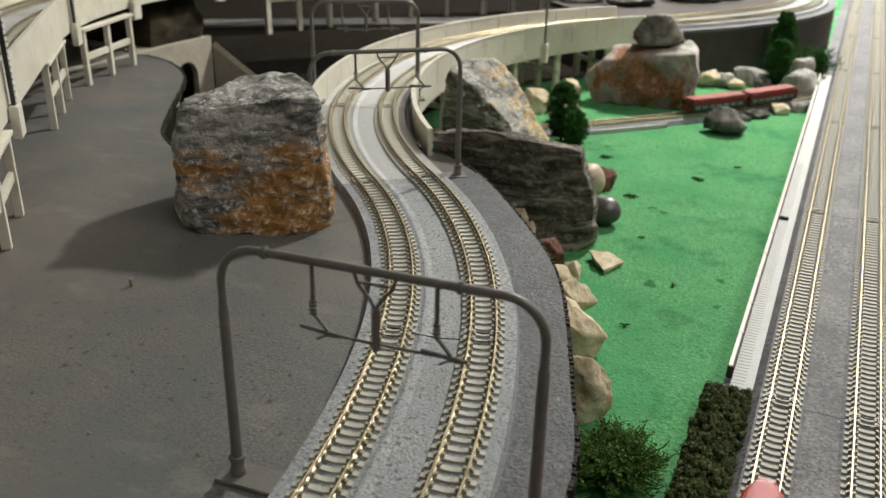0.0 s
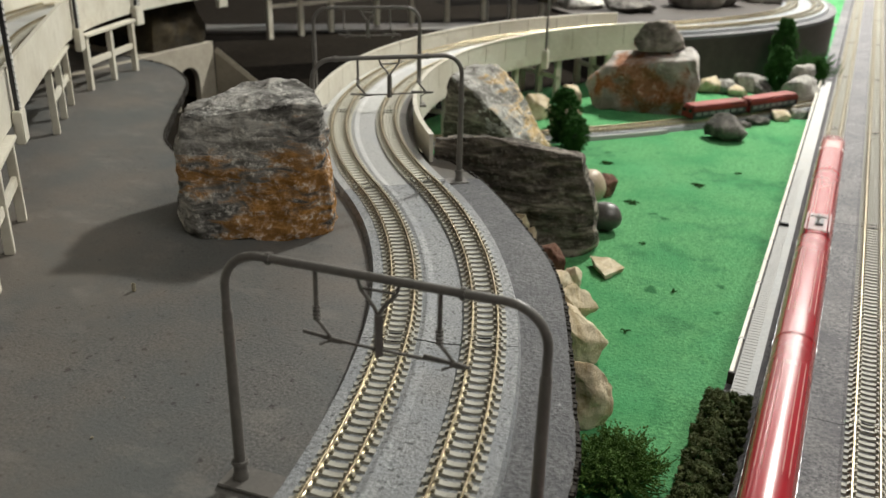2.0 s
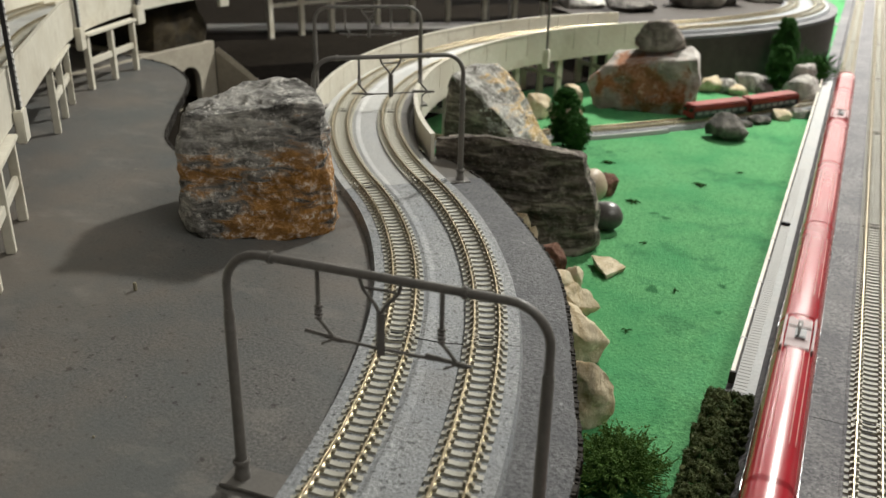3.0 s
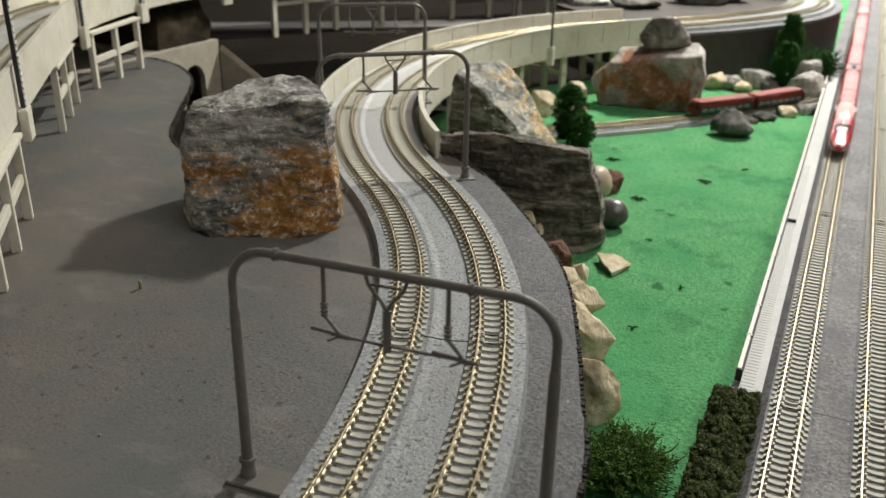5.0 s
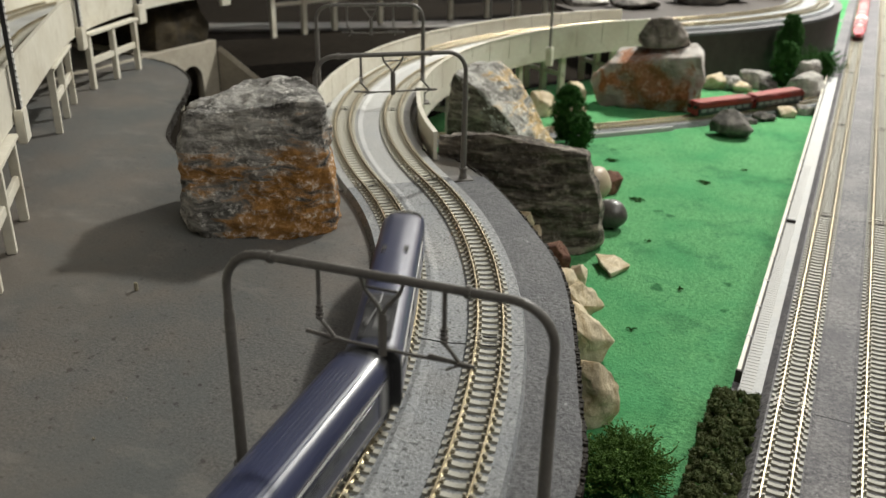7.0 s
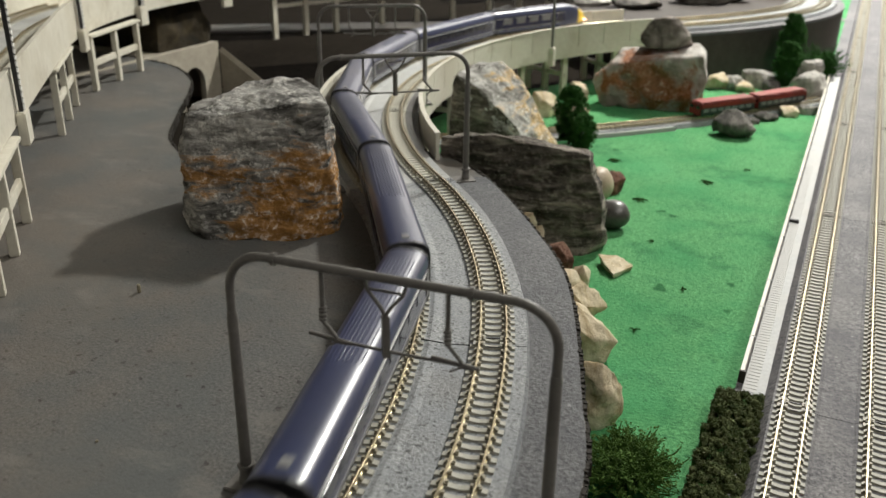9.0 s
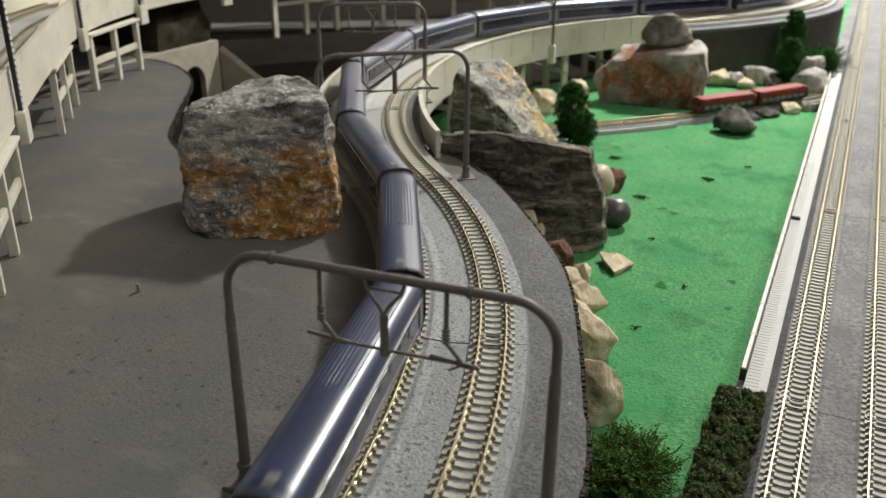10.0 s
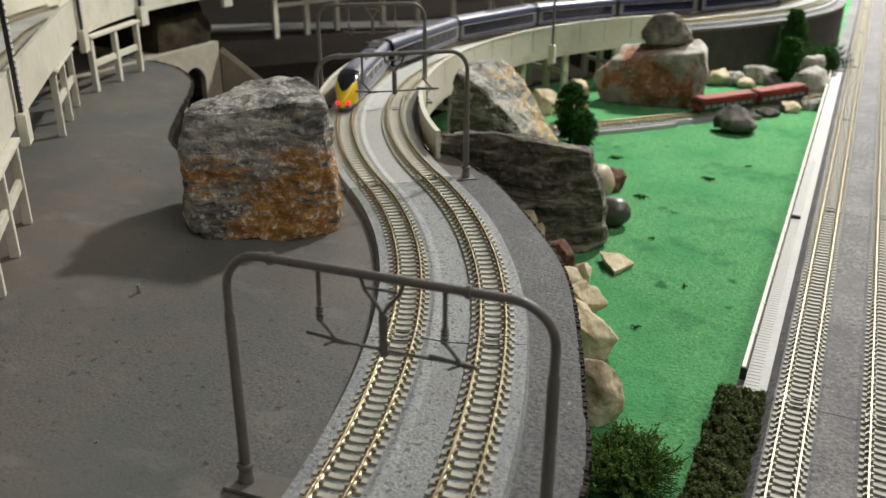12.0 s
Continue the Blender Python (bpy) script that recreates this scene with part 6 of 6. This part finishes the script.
BLUE_LENGTHS = [0.140, 0.137, 0.117, 0.117, 0.117, 0.1375, 0.1435, 0.111, 0.112, 0.125, 0.134, 0.140]
BLUE = [navy_car(n, 1 if i == 0 else (-1 if i == 11 else 0), "head" if i == 0 else "tail") for i, n in enumerate(BLUE_LENGTHS)]
RED_LENGTHS = [0.150] + [0.1288] * 5 + [0.150]
RED = [red_car(n, {0: 1, 6: -1}.get(i, 0), {1: -1, 5: 1}.get(i, 0)) for i, n in enumerate(RED_LENGTHS)]

# the front of the blue express: seconds, metres run along its track
BLUE_RUN = ((0.0, -2.45), (6.0, -0.274), (6.5, -0.095), (6.7, -0.028), (7.2, 0.160), (9.0, 0.790), (9.5, 0.960), (10.5, 1.302), (11.0, 1.477), (11.3, 1.585), (11.6, 1.700), (12.0, 1.846))


# the tail of its leading car: seconds, metres along the straight
RED_RUN = ((0.0, 0.122), (0.5, 0.243), (1.0, 0.366), (1.5, 0.492), (2.0, 0.622), (2.5, 0.7595), (3.0, 0.898), (3.5, 1.045), (4.0, 1.199), (4.5, 1.358), (5.0, 1.5165), (5.5, 1.6675), (6.0, 1.8145), (6.5, 1.9565), (7.0, 2.0935), (12.0, 3.43))


def motions():
    times = [round(0.25 * i, 2) for i in range(49)]
    bt, br = [a for a, _ in BLUE_RUN], [b for _, b in BLUE_RUN]
    back = 0.0
    for car, n in zip(BLUE, BLUE_LENGTHS):
        rows = []
        for t in times:
            s = float(np.interp(t, bt, br)) - back
            # the carriages share their bogies, so their ends follow the rails; a power car swings on its own
            k = 0.12 if car in (BLUE[0], BLUE[-1]) else 0.0
            f, r = on_left_track(s - k * n), on_left_track(s - (1 - k) * n)
            mid = (f + r) / 2
            rows.append((t, pose(mid.x, mid.y, 0.007, 0, 0, math.degrees(math.atan2(-(f.x - r.x), f.y - r.y)))))
        walk(car, rows)
        back += n
    back = -RED_LENGTHS[0]
    for car, n in zip(RED, RED_LENGTHS):
        walk(car, [(t, pose(0.0042, y - back - n / 2, -0.0408)) for t, y in RED_RUN])
        back += n


motions()
